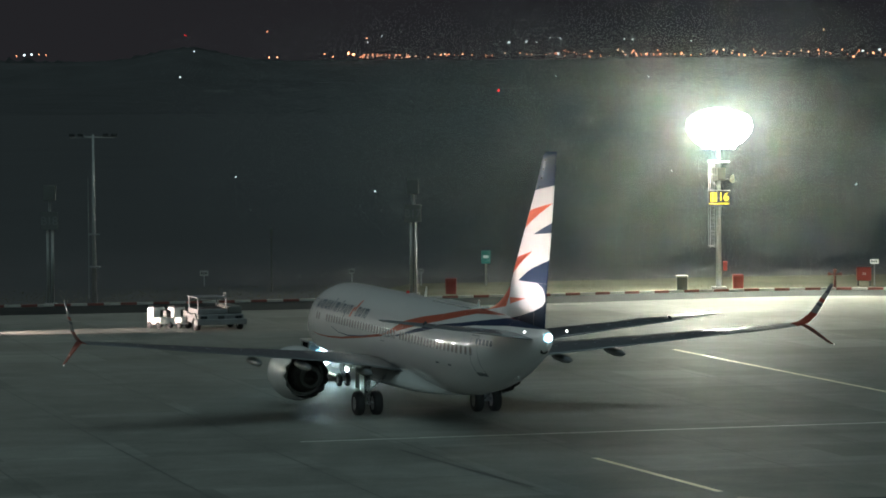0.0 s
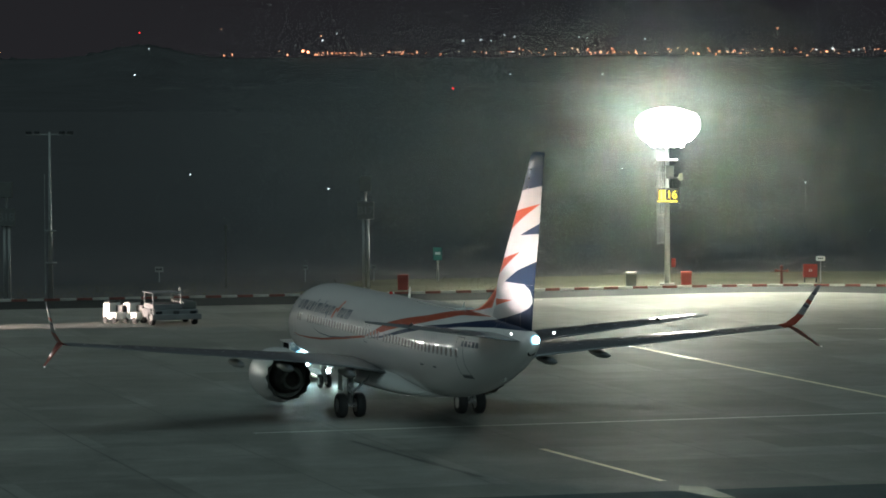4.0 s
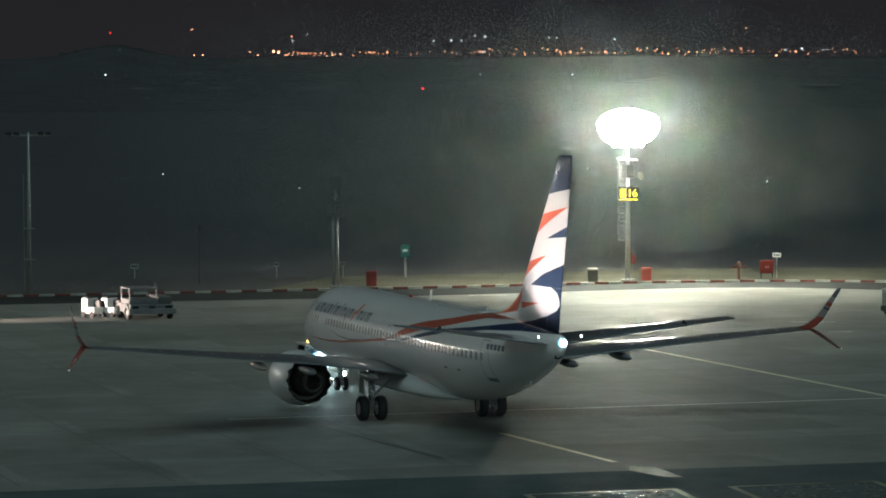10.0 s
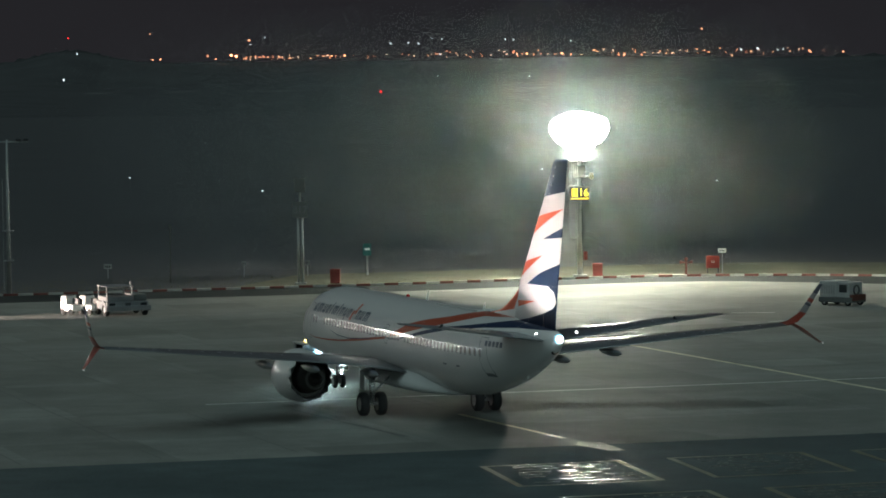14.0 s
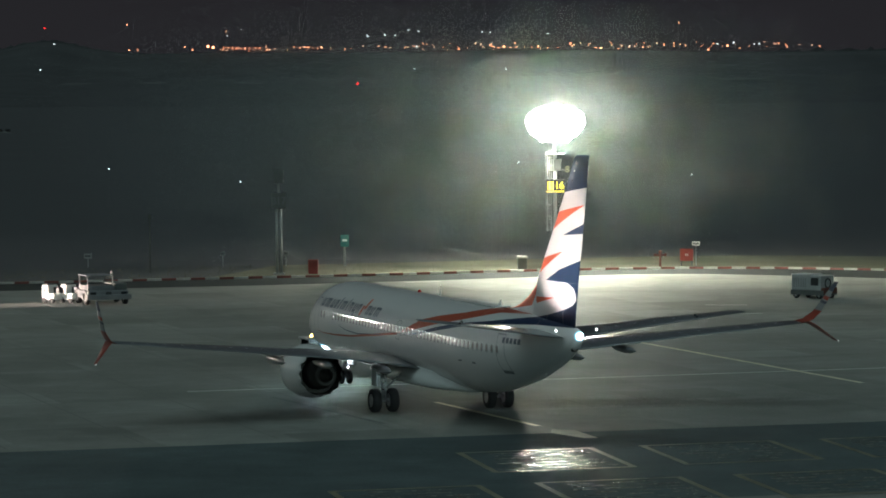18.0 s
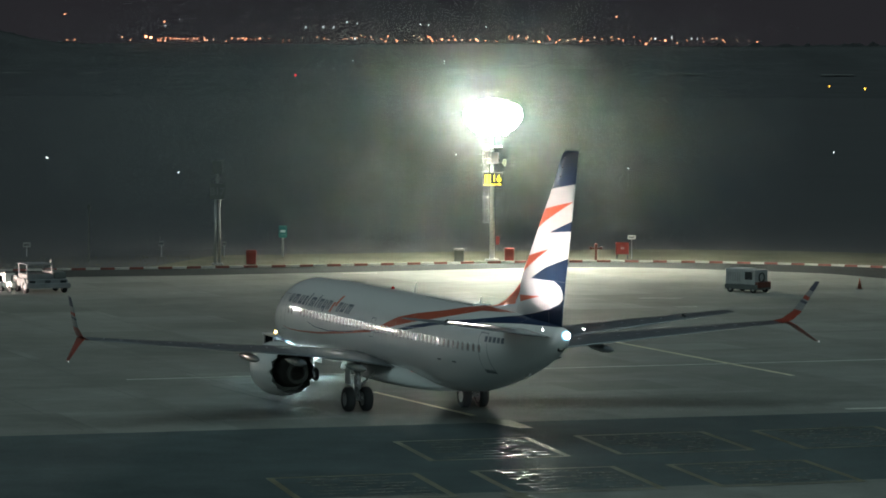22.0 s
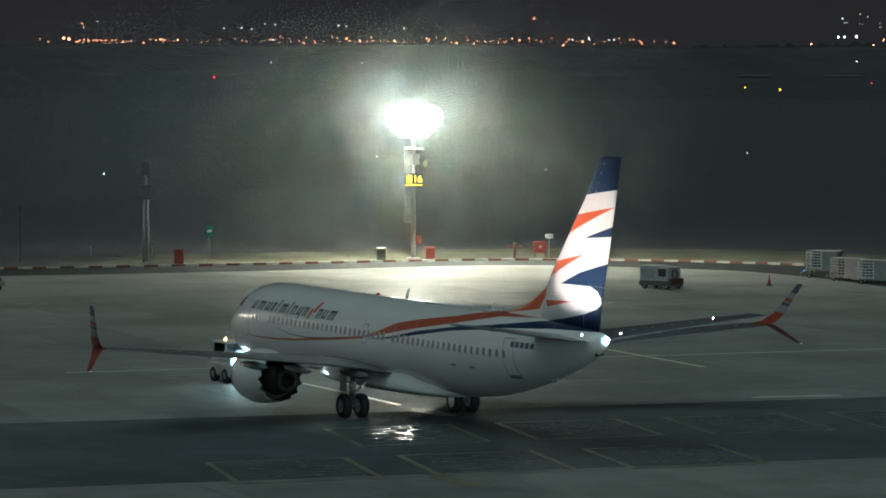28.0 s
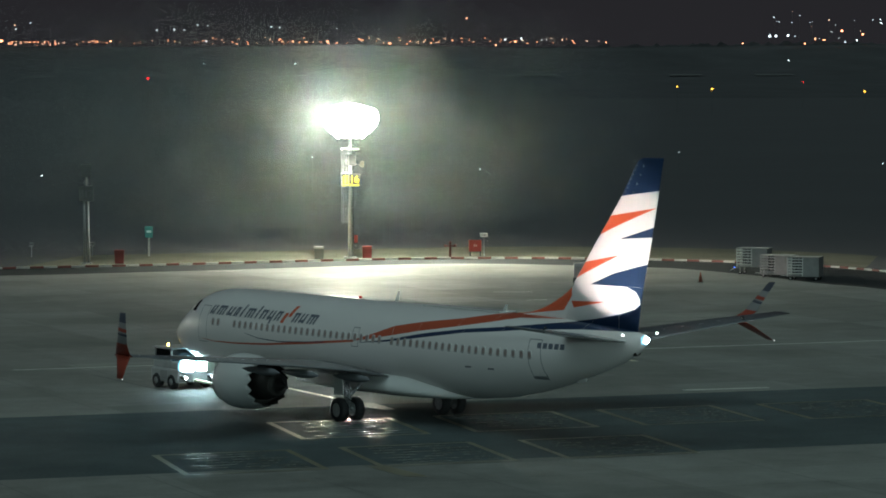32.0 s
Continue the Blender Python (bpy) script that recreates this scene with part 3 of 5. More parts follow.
def ridge(x):
    """The height of the wooded ridge."""
    return 45 + 3 * noise.noise((x * 0.004, 1, 0)) + 14 * math.exp(-((x + 368) / 48) ** 2)


def treetops(x):
    """The ragged rise of the woods over the ridge."""
    return (2.5 + (6 if x > 330 or x < -300 else 0)) * abs(noise.noise((x * 0.06, 4, 0)) + 0.5 * noise.noise((x * 0.17, 9, 0)))


bm = new_bm()
rings = []
for i in range(721):
    x = -1440 + i * 4
    h = ridge(x)
    rings.append([(x, 2300, -1), (x, 3200, h * 0.45), (x, 3370, h * 0.90), (x, 3429, h - 1), (x, 3430, h + treetops(x)), (x, 3560, h * 0.6), (x, 3900, -1)])
loft(bm, rings, False, False)
tagged(part("backdrop_hills", bm, M_WOODS, None), "black wooded ridge on the horizon at night", "hills", kind="structure")

lamps = {}
for key, colour, power in (("orange", (1.0, 0.33, 0.15), 7.0), ("warm", (1.0, 0.54, 0.33), 5.5), ("white", (0.80, 0.93, 1.0), 4.6), ("red", (1.0, 0.02, 0.02), 3), ("blue", (0.06, 0.16, 1.0), 6), ("yellow", (1.0, 0.55, 0.06), 3)):
    lamps[key] = glow("far_" + key + "_lamp", colour, power)
far_kinds = {}
# post colour matched to the field so posts blend in from the camera
M_POST = material("field_toned_post", (0.09, 0.095, 0.085), 0.8, 0, 0.1)


def town_light(key, x, y, z, r):
    """A lamp of the distance on a post that reaches the ground."""
    foot = -0.1 if y < 2300 else ridge(x) * 0.86
    post = next(p for p in (0.6, 2, 3.2, 4.8, 7, 10, 16, 24, 40, 60) if p >= min(59, z - foot))
    if (key, r, post) not in far_kinds:
        b = new_bm()
        bmesh.ops.create_icosphere(b, subdivisions=1, radius=r * 0.54)
        glass = len(b.faces)
        tube(b, (0, 0, -post - 0.1), (0, 0, -r * 0.6), 0.012 if y < 700 else 0.05, None, 5)
        ob = part("far_street_lamp" if y > 600 else "airfield_lamp", b, [lamps[key], M_POST], None)
        for f in ob.data.polygons:
            f.material_index = 0 if f.index < glass else 1
        tagged(ob, ("tiny distant " if y > 600 else "small ") + key + " lamp on a thin post", "street lamp" if y > 600 else "airfield lamp", "lights of the distant town" if y > 600 else "lamps in the grass")
        far_kinds[(key, r, post)] = ob
        ob.matrix_world = pose(x, y, z)
        return ob
    return copy_thing(far_kinds[(key, r, post)], pose(x, y, z))


# main lights of the town, as x, z at a distance of 3.4 km
for key, r, spots in (
    ("orange", 2.4, ((-208, 51.5), (-203, 50.5))),
    ("orange", 1.6, ((-97, 50), (81, 49.5), (281, 45.5), (176, 47.5), (115, 49.5), (300, 49))),
    ("orange", 1.1, ((-231, 51), (-285, 48), (-277, 48.2), (390, 48), (-118, 49.5), (-110, 50), (252, 72), (247, 52), (-190, 66), (-287, 73), (-223, 48))),
    ("white", 1.3, ((-358, 54), (-52, 61), (-35, 61.5), (-4, 50), (290, 51), (306, 52))),
    ("white", 1.6, ((-524, 51.5), (-517, 52))),
    ("orange", 0.9, ((-532, 51), (-510, 52), (-503, 51.5))),
    ("white", 0.9, ((-25, 61), (60, 64), (68, 63.5), (124, 62), (-12, 66), (-2, 65), (-175, 68), (-189, 62), (326, 50.6), (331, 51))),
    ("red", 1.3, ((-367, 70),)),
):
    for x, z in spots:
        town_light(key, x, 3400, z, r)
rnd = random.Random(7)
for i in range(64):
    x = -195 + 555 * rnd.random()
    town_light(rnd.choice(("orange", "orange", "warm")), x, 3380, 46.5 + 6.5 * rnd.random() * (0.35 + 0.65 * min(1, (x + 195) / 200)), rnd.choice((0.65, 0.9)))
for i in range(7):
    town_light("orange", -192 + i * 4.2, 3390, 49 + rnd.random(), 0.9)
for i in range(46):
    town_light(rnd.choice(("orange", "orange", "warm")), -180 + i * 12.4 + 8 * rnd.random(), 3385, 48.2 + 2.4 * rnd.random(), rnd.choice((0.65, 0.65, 0.9)))
# the lit hillside town at the right
for key, r, spots in (("white", 2.0, ((553, 54), (559, 54), (571, 54.6))), ("orange", 1.9, ((625, 59), (646, 55.5))), ("orange", 1.3, ((526, 47), (588, 46.5), (607, 50), (598, 51))), ("white", 1.2, ((628, 48), (640, 49.5), (686, 48)))):
    for x, z in spots:
        town_light(key, x, 3400, z, r)
for i in range(26):
    town_light(rnd.choice(("white", "white", "warm")), 560 + 130 * rnd.random(), 3420, 52 + 26 * rnd.random(), rnd.choice((0.5, 0.5, 0.8)))
# lights of the airfield
town_light("red", -33.0, 1800, 14.8, 1.15)
town_light("yellow", 202.2, 1386, 10.2, 0.85)
town_light("yellow", 187.9, 1386, 11.1, 0.6)
town_light("yellow", 264.7, 1386, 9.0, 0.8)
town_light("red", 250.4, 1450, 12.7, 0.45)
for x, y, z, r in ((-22.9, 439, 3.1, 0.17), (35.1, 455, 3.25, 0.15), (-40.9, 455, 4.5, 0.15), (11.5, 420, 5.8, 0.10), (71, 520, 4.0, 0.15), (93, 470, 3.4, 0.10), (-350, 3200, 28.5, 1.1), (-6, 3200, 27.6, 0.9), (78, 3200, 27.0, 0.9), (538, 3200, 29.2, 0.9)):
    town_light("white", x, y, z, r)
town_light("blue", 41.0, 266.0, 0.35, 0.10)


# ---- the airliner, nose along +x, main gear over the origin ----
plane = thing("airliner", "white twin-engine airliner with orange and navy tail being pushed back", "airplane")
STATIONS = [(0.0, 0.03, 2.97, 2.90), (0.25, 0.42, 3.28, 2.50), (0.7, 0.78, 3.58, 2.18), (1.4, 1.12, 3.95, 1.88), (2.2, 1.40, 4.42, 1.67), (3.0, 1.60, 4.86, 1.54), (4.0, 1.76, 5.18, 1.45), (5.2, 1.85, 5.35, 1.40), (6.5, 1.88, 5.40, 1.39), (9, 1.88, 5.41, 1.39), (12, 1.88, 5.41, 1.39), (15, 1.88, 5.41, 1.39), (18, 1.88, 5.41, 1.39), (21, 1.88, 5.41, 1.39), (24, 1.88, 5.41, 1.39), (26.5, 1.88, 5.41, 1.42), (28.5, 1.84, 5.41, 1.60), (30.5, 1.70, 5.40, 1.95), (32.5, 1.45, 5.37, 2.42), (34.5, 1.08, 5.30, 3.00), (36.2, 0.70, 5.20, 3.55), (37.4, 0.40, 5.08, 4.05), (38.0, 0.22, 4.98, 4.42)]


def body_at(xx):
    """Half width, top and keel of the fuselage at a place along it."""
    st = 19.6 - xx
    for a, b in zip(STATIONS, STATIONS[1:]):
        if a[0] <= st <= b[0]:
            t = (st - a[0]) / (b[0] - a[0])
            return [a[i] + (b[i] - a[i]) * t for i in (1, 2, 3)]
    return list(STATIONS[-1][1:])


def skin(xx, z, out=0.0):
    """The y of the port side of the fuselage at x and z."""
    w, zt, zb = body_at(xx)
    zc = zb + (zt - zb) * 0.50
    k = (z - zc) / ((zt - zb) / 2)
    return w * math.sqrt(max(0.0, 1 - k * k)) + out


bm = new_bm()
rings = []
for st, w, zt, zb in STATIONS:
    zc, hh = (zt + zb) / 2, (zt - zb) / 2
    rings.append([(19.6 - st, w * math.cos(2 * math.pi * i / 48), zc + hh * math.sin(2 * math.pi * i / 48)) for i in range(48)])
loft(bm, rings)
bmesh.ops.recalc_face_normals(bm, faces=bm.faces)
part("fuselage", bm, M_BODY, plane, "white fuselage with orange and navy swoosh", True)


def wing_section(y, z, lead, trail, thick, n=10):
    """A closed aerofoil outline at span y."""
    up, lo = [], []
    for i in range(n + 1):
        t = i / n
        c = lead + (trail - lead) * t
        h = thick * (1.9 * math.sqrt(t) * (1 - t) + 0.02)
        up.append((c, y, z + h * 0.6))
        lo.append((c, y, z - h * 0.4))
    return up + lo[1:-1][::-1]


def wing(name, sections, mat, parent, side, label=""):
    b = new_bm()
    loft(b, [[(x, yy * side, zz) for x, yy, zz in wing_section(*s)] for s in sections])
    bmesh.ops.recalc_face_normals(b, faces=b.faces)
    return part(name, b, mat, parent, label, True)


def winglet(side):
    for nm, secs in (("upper_winglet", ((16.70, 3.93, -2.95, -4.42, 0.14), (17.05, 4.10, -3.55, -4.75, 0.11), (17.35, 4.5, -4.15, -5.05, 0.08), (17.88, 5.94, -5.40, -5.86, 0.04))),
                     ("lower_winglet", ((16.95, 4.02, -3.3, -4.7, 0.12), (17.2, 3.85, -3.9, -4.95, 0.10), (17.94, 3.14, -5.2, -5.65, 0.04)))):
        b = new_bm()
        rr = []
        for y, z, a, c, th in secs:
            ring = []
            for i in range(12):
                t = 2 * math.pi * i / 12
                ring.append((a + (c - a) * (0.5 - 0.5 * math.cos(t)), (y + 0.55 * th * math.sin(t)) * side, z))
            rr.append(ring)
        loft(b, rr)
        bmesh.ops.recalc_face_normals(b, faces=b.faces)
        part(nm, b, M_WINGLET, plane, "orange, white and navy winglet blade", True)


for side in (1, -1):
    wg = wing("wing", [(1.2, 2.05, 6.6, -1.6, 0.85), (3.2, 2.42, 5.1, -1.75, 0.62), (5.6, 2.72, 3.65, -1.9, 0.43), (9.5, 3.15, 1.35, -2.75, 0.29), (13.5, 3.58, -0.95, -3.65, 0.20), (16.72, 3.93, -2.75, -4.42, 0.13)], M_WING, plane, side, "grey swept wing with flaps up")
    winglet(side)
    for fy in (3.3, 6.2, 8.6):
        b = new_bm()
        zz, tr = 2.05 + (fy - 1.2) * 0.1205, -1.65 - max(0, fy - 5.6) * 0.225
        turned(b, [(tr + 2.2, 0.02), (tr + 1.6, 0.13), (tr + 0.5, 0.20), (tr - 0.4, 0.15), (tr - 0.95, 0.02)], "x", 12, (0, fy * side, zz - 0.18))
        part("flap_fairing", b, M_WING, wg, "", True)
    # flap and aileron gaps
    for y0, y1 in ((2.0, 5.5), (5.8, 11.4), (11.7, 15.4)):
        b = new_bm()
        pts = []
        for yy in (y0, y1):
            zz, tr = 2.05 + (yy - 1.2) * 0.1205, -1.65 - max(0, yy - 5.6) * 0.225
            ch = 1.5 - yy * 0.05
            pts.append([(tr + ch + d, yy * side, zz + 0.255 - yy * 0.0095) for d in (0, 0.035)])
        b.faces.new([b.verts.new(p) for p in (pts[0][0], pts[0][1], pts[1][1], pts[1][0])])
        part("flap_gap", b, M_SEAM, wg)

    # engine: nacelle, lip, toothed fan nozzle, core
    ey, ez = 4.83 * side, 1.58
    b = new_bm()
    turned(b, [(6.95, 1.05), (6.78, 1.16), (6.40, 1.26), (5.85, 1.30), (5.1, 1.27), (4.4, 1.17), (3.95, 1.10)], "x", 36, (0, ey, ez))
    turned(b, [(6.95, 1.02), (6.6, 0.93), (6.1, 0.90)], "x", 36, (0, ey, ez))
    nacelle = part("engine_nacelle", b, M_NACELLE, plane, "white engine nacelle with toothed nozzle", True)
    b = new_bm()
    turned(b, [(6.80, 1.165), (6.93, 1.13), (7.00, 1.08), (7.00, 1.03), (6.91, 0.99), (6.78, 0.965)], "x", 36, (0, ey, ez))
    part("inlet_lip", b, M_STEEL, nacelle, "polished metal inlet lip", True)
    b = new_bm()
    turned(b, [(6.1, 0.90), (6.12, 0.3), (6.45, 0.12), (6.55, 0.01)], "x", 24, (0, ey, ez))
    part("fan", b, M_HOT, nacelle, "", True)
    b = new_bm()
    n = 28
    r0 = [b.verts.new((3.96, ey + 1.10 * math.cos(2 * math.pi * i / n), ez + 1.10 * math.sin(2 * math.pi * i / n))) for i in range(n)]
    r1 = [b.verts.new((3.96 - (0.42 if i % 2 else 0.04), ey + 1.05 * math.cos(2 * math.pi * i / n), ez + 1.05 * math.sin(2 * math.pi * i / n))) for i in range(n)]
    r2 = [b.verts.new((4.3, ey + 0.98 * math.cos(2 * math.pi * i / n), ez + 0.98 * math.sin(2 * math.pi * i / n))) for i in range(n)]
    for i in range(n):
        j = (i + 1) % n
        b.faces.new((r0[i], r0[j], r1[j], r1[i]))
        b.faces.new((r1[i], r1[j], r2[j], r2[i]))
    b.faces.new(r2)
    b.faces.ensure_lookup_table()
    for f in b.faces:
        f.material_index = 0 if sum(v in r0 for v in f.verts) == 2 else 1
    part("toothed_nozzle", b, [M_NACELLE, M_HOT], nacelle, "white sawtooth nozzle round a dark exhaust")
    b = new_bm()
    turned(b, [(4.4, 0.80), (3.6, 0.72), (2.9, 0.55), (2.9, 0.46), (3.0, 0.36), (2.7, 0.30), (2.2, 0.05), (2.15, 0.0)], "x", 24, (0, ey, ez))
    part("exhaust_core", b, M_HOT, nacelle, "", True)
    b = new_bm()
    loft(b, [[(x, ey + w * k, z) for x, k, z in ((6.5, 0, z0), (5.8, 1, z0), (3.2, 1, z0), (1.8, 0, z0), (3.2, -1, z0), (5.8, -1, z0))] for z0, w in ((ez + 0.9, 0.22), (2.75, 0.18))])
    part("pylon", b, M_NACELLE, nacelle)

    # tailplane
    wing("tailplane", [(0.35, 4.62, -13.7, -17.75, 0.42), (2.4, 4.92, -15.1, -18.15, 0.30), (5.0, 5.31, -16.8, -18.85, 0.20), (7.18, 5.63, -18.25, -19.42, 0.10)], M_WING, plane, side, "grey horizontal tail surface")
    b = new_bm()
    aim = Vector((1.7, -5.35 * side, 3.45)).normalized()
    root = Vector((-18.5, 5.35 * side, 5.44))
    tube(b, root, root + aim * 0.14, 0.03, 0.066, 16, False)
    tube(b, root - aim * 0.02, root + aim * 0.002, 0.03, 0.034, 16)
    tube(b, root - Vector((0, 0, 0.14)), root, 0.05, None, 8)
    fixture = part("logo_lamp", b, M_DARK, plane, "small hooded lamp that lights the tail fin")
    b = new_bm()
    q = aim.to_track_quat("Z", "Y")
    b.faces.new([b.verts.new(root + aim * 0.006 + q @ Vector((0.02 * math.cos(k * math.pi / 6), 0.02 * math.sin(k * math.pi / 6), 0))) for k in range(12)])
    part("lamp_glass", b, M_LOGO, fixture, "glowing lamp glass")
    b = new_bm()
    bmesh.ops.create_icosphere(b, subdivisions=2, radius=0.045, matrix=Matrix.Translation((-18.1, 0.92 * side, 4.98)))
    part("tail_side_lamp", b, M_SIDE, plane)
    b = new_bm()
    bmesh.ops.create_icosphere(b, subdivisions=2, radius=0.03, matrix=Matrix.Translation((-5.68, 17.95 * side, 3.14)))
    part("wingtip_lamp", b, M_NAV, plane)

# fin with dorsal fillet
bm = new_bm()
rings = []
for z, lead, trail, th in ((4.95, -12.5, -17.95, 0.26), (5.9, -13.0, -18.12, 0.24), (7.0, -13.55, -18.36, 0.215), (8.8, -15.10, -18.86, 0.18), (10.6, -16.70, -19.30, 0.145), (12.0, -17.72, -19.60, 0.11), (12.28, -17.98, -19.68, 0.09), (12.42, -18.3, -19.72, 0.03)):
    ring = []
    for i in range(24):
        t = 2 * math.pi * i / 24
        u = 0.5 - 0.5 * math.cos(t)
        ring.append((lead + (trail - lead) * u, math.copysign(th * (2.2 * math.sqrt(u) * (1 - u) + 0.02), math.sin(t)) if 0 < i < 24 and i != 12 else 0.0, z))
    rings.append(ring)
loft(bm, rings)
bmesh.ops.recalc_face_normals(bm, faces=bm.faces)
part("fin", bm, M_FIN, plane, "white tail fin with orange shards and navy tip", True)
bm = new_bm()
rings = []
for k in range(9):
    t = k / 8
    x = -9.4 - t * 4.2
    h = 0.04 + 1.45 * t ** 1.9
    rings.append([(x, 0.16 * (0.3 + 0.7 * t), 5.2), (x, 0.10 * (0.3 + 0.7 * t), 5.38 + h * 0.6), (x, 0, 5.38 + h), (x, -0.10 * (0.3 + 0.7 * t), 5.38 + h * 0.6), (x, -0.16 * (0.3 + 0.7 * t), 5.2)])
loft(bm, rings, False)
part("dorsal_fillet", bm, M_FIN, plane, "orange fillet ahead of the fin", True)

# bright domes added behind the fin's leading edge to draw a dotted glint
bm = new_bm()
bmesh.ops.create_icosphere(bm, subdivisions=2, radius=0.05)
dome = bpy.data.meshes.new("glint_dome")
bm.to_mesh(dome)
bm.free()
dome.materials.append(material("polished_glint_dome", (0.85, 0.85, 0.86), 0.07, 1.0))
for side in (1, -1):
    for k in range(7):
        z = 10.95 + k * 0.19
        lead = np.interp(z, (5.9, 7.0, 8.8, 10.6, 12.2), (-13.0, -13.55, -15.10, -16.70, -17.9))
        trail = np.interp(z, (5.9, 7.0, 8.8, 10.6, 12.2), (-18.12, -18.36, -18.86, -19.30, -19.66))
        th = np.interp(z, (5.9, 7.0, 8.8, 10.6, 12.2), (0.24, 0.215, 0.18, 0.145, 0.095))
        for u in (0.10, 0.36):
            if u > 0.3 and k % 2:
                continue
            shared("glint_dome", dome, pose(lead + (trail - lead) * u, side * (th * (2.2 * math.sqrt(u) * (1 - u) + 0.02) + 0.004), z), plane)

# shallow polished caps added on wings and tailplane only to catch glints
bm = new_bm()
turned(bm, [(-0.01, 0.11), (0.0, 0.10), (0.006, 0.07), (0.010, 0.035), (0.011, 0.0)], "z", 14)
cap = bpy.data.meshes.new("glint_cap")
bm.to_mesh(cap)
bm.free()
for f in cap.polygons:
    f.use_smooth = True
cap.materials.append(M_STEEL)
for side in (1, -1):
    for spans, leads, trails, zs, ths, count, start, step in (
            ((5.6, 9.5, 13.5, 16.72), (3.65, 1.35, -0.95, -2.75), (-1.9, -2.75, -3.65, -4.42), (2.72, 3.15, 3.58, 3.93), (0.43, 0.29, 0.20, 0.13), 12, 6.4, 0.85),
            ((0.35, 2.4, 5.0, 7.18), (-13.7, -15.1, -16.8, -18.25), (-17.75, -18.15, -18.85, -19.42), (4.62, 4.92, 5.31, 5.63), (0.42, 0.30, 0.20, 0.10), 5, 1.6, 0.75)):
        for k in range(count):
            y = start + k * step
            lead, trail, z, th = (float(np.interp(y, spans, row)) for row in (leads, trails, zs, ths))
            u = 0.55
            shared("glint_cap", cap, pose(lead + (trail - lead) * u, y * side, z + th * 0.6 * (1.9 * math.sqrt(u) * (1 - u) + 0.02) - 0.002, 6.2 * side, 3, 0), plane)

# wing root fairing under the belly
bm = new_bm()
rings = []
for x, w, d, z in ((8.0, 0.3, 0.1, 1.45), (6.5, 1.5, 0.32, 1.45), (4, 1.95, 0.5, 1.5), (0, 2.02, 0.56, 1.55), (-3.0, 1.9, 0.5, 1.55), (-5.0, 1.3, 0.32, 1.5), (-6.6, 0.3, 0.1, 1.48)):
    rings.append([(x, w * math.cos(2 * math.pi * i / 24), z + (d if math.sin(2 * math.pi * i / 24) < 0 else 0.7 * w) * math.sin(2 * math.pi * i / 24) * 0.75) for i in range(24)])
loft(bm, rings)
bmesh.ops.recalc_face_normals(bm, faces=bm.faces)
part("belly_fairing", bm, M_NACELLE, plane, "", True)

# landing gear
wheels = []


def gear(name, x, y, r, w, gap, zs, lean):
    b = new_bm()
    tube(b, (x, y, r), (x + lean, y * 0.97, zs), 0.13, 0.17, 14)
    tube(b, (x, y - gap, r), (x, y + gap, r), 0.09, None, 12)
    tube(b, (x, y, r + 0.5), (x + (1.0 if x > 5 else 0.2), y * 0.45, zs), 0.06, None, 8)
    tube(b, (x - 0.22, y, r + 0.25), (x - 0.30, y, r + 0.9), 0.04, None, 8)
    tube(b, (x - 0.30, y, r + 0.9), (x - 0.05, y, r + 1.25), 0.04, None, 8)
    leg = part(name, b, M_STEEL, plane, "bright metal landing gear leg", True)
    for k in (-1, 1):
        b = new_bm()
        prof = [(-w / 2, r * 0.56), (-w / 2, r * 0.86), (-w * 0.36, r * 0.97), (-w * 0.15, r), (w * 0.15, r), (w * 0.36, r * 0.97), (w / 2, r * 0.86), (w / 2, r * 0.56)]
        turned(b, prof, "y", 28)
        t = part("wheel", b, M_TYRE, plane, "black rubber tyre on a grey rim", True)
        t.location = (x, y + k * gap, r)
        b = new_bm()
        turned(b, [(-w * 0.42, 0.02), (-w * 0.40, r * 0.2), (-w * 0.30, r * 0.5), (-w * 0.46, r * 0.57), (w * 0.46, r * 0.57), (w * 0.30, r * 0.5), (w * 0.40, r * 0.2), (w * 0.42, 0.02)], "y", 20)
        for i in range(6):
            a = i * math.pi / 3
            tube(b, (math.cos(a) * r * 0.36, -w * 0.40, math.sin(a) * r * 0.36), (math.cos(a) * r * 0.36, w * 0.40, math.sin(a) * r * 0.36), 0.035, None, 6)
        part("rim", b, M_RIM, t, "", True)
        wheels.append((t, r))
    return leg


gear("main_gear_leg", 0, 2.86, 0.565, 0.40, 0.43, 2.3, 0.25)
gear("main_gear_leg", 0, -2.86, 0.565, 0.40, 0.43, 2.3, 0.25)
gear("nose_gear_leg", 15.6, 0.0, 0.345, 0.20, 0.21, 1.7, 0.1)
for y in (0.34, -0.34):
    bm = new_bm()
    box(bm, 15.0, 16.7, y - 0.015, y + 0.015, 0.95, 1.62, 0.006)
    part("nose_gear_door", bm, M_NACELLE, plane)
for side in (1, -1):
    bm = new_bm()
    box(bm, -0.35, 0.45, 3.30 * side - 0.02, 3.30 * side + 0.02, 1.25, 2.25, 0.008, taper=0.8)
    part("main_gear_door", bm, M_NACELLE, plane)

# cabin windows, doors, flight-deck glass, lettering bars, lamps, aerials


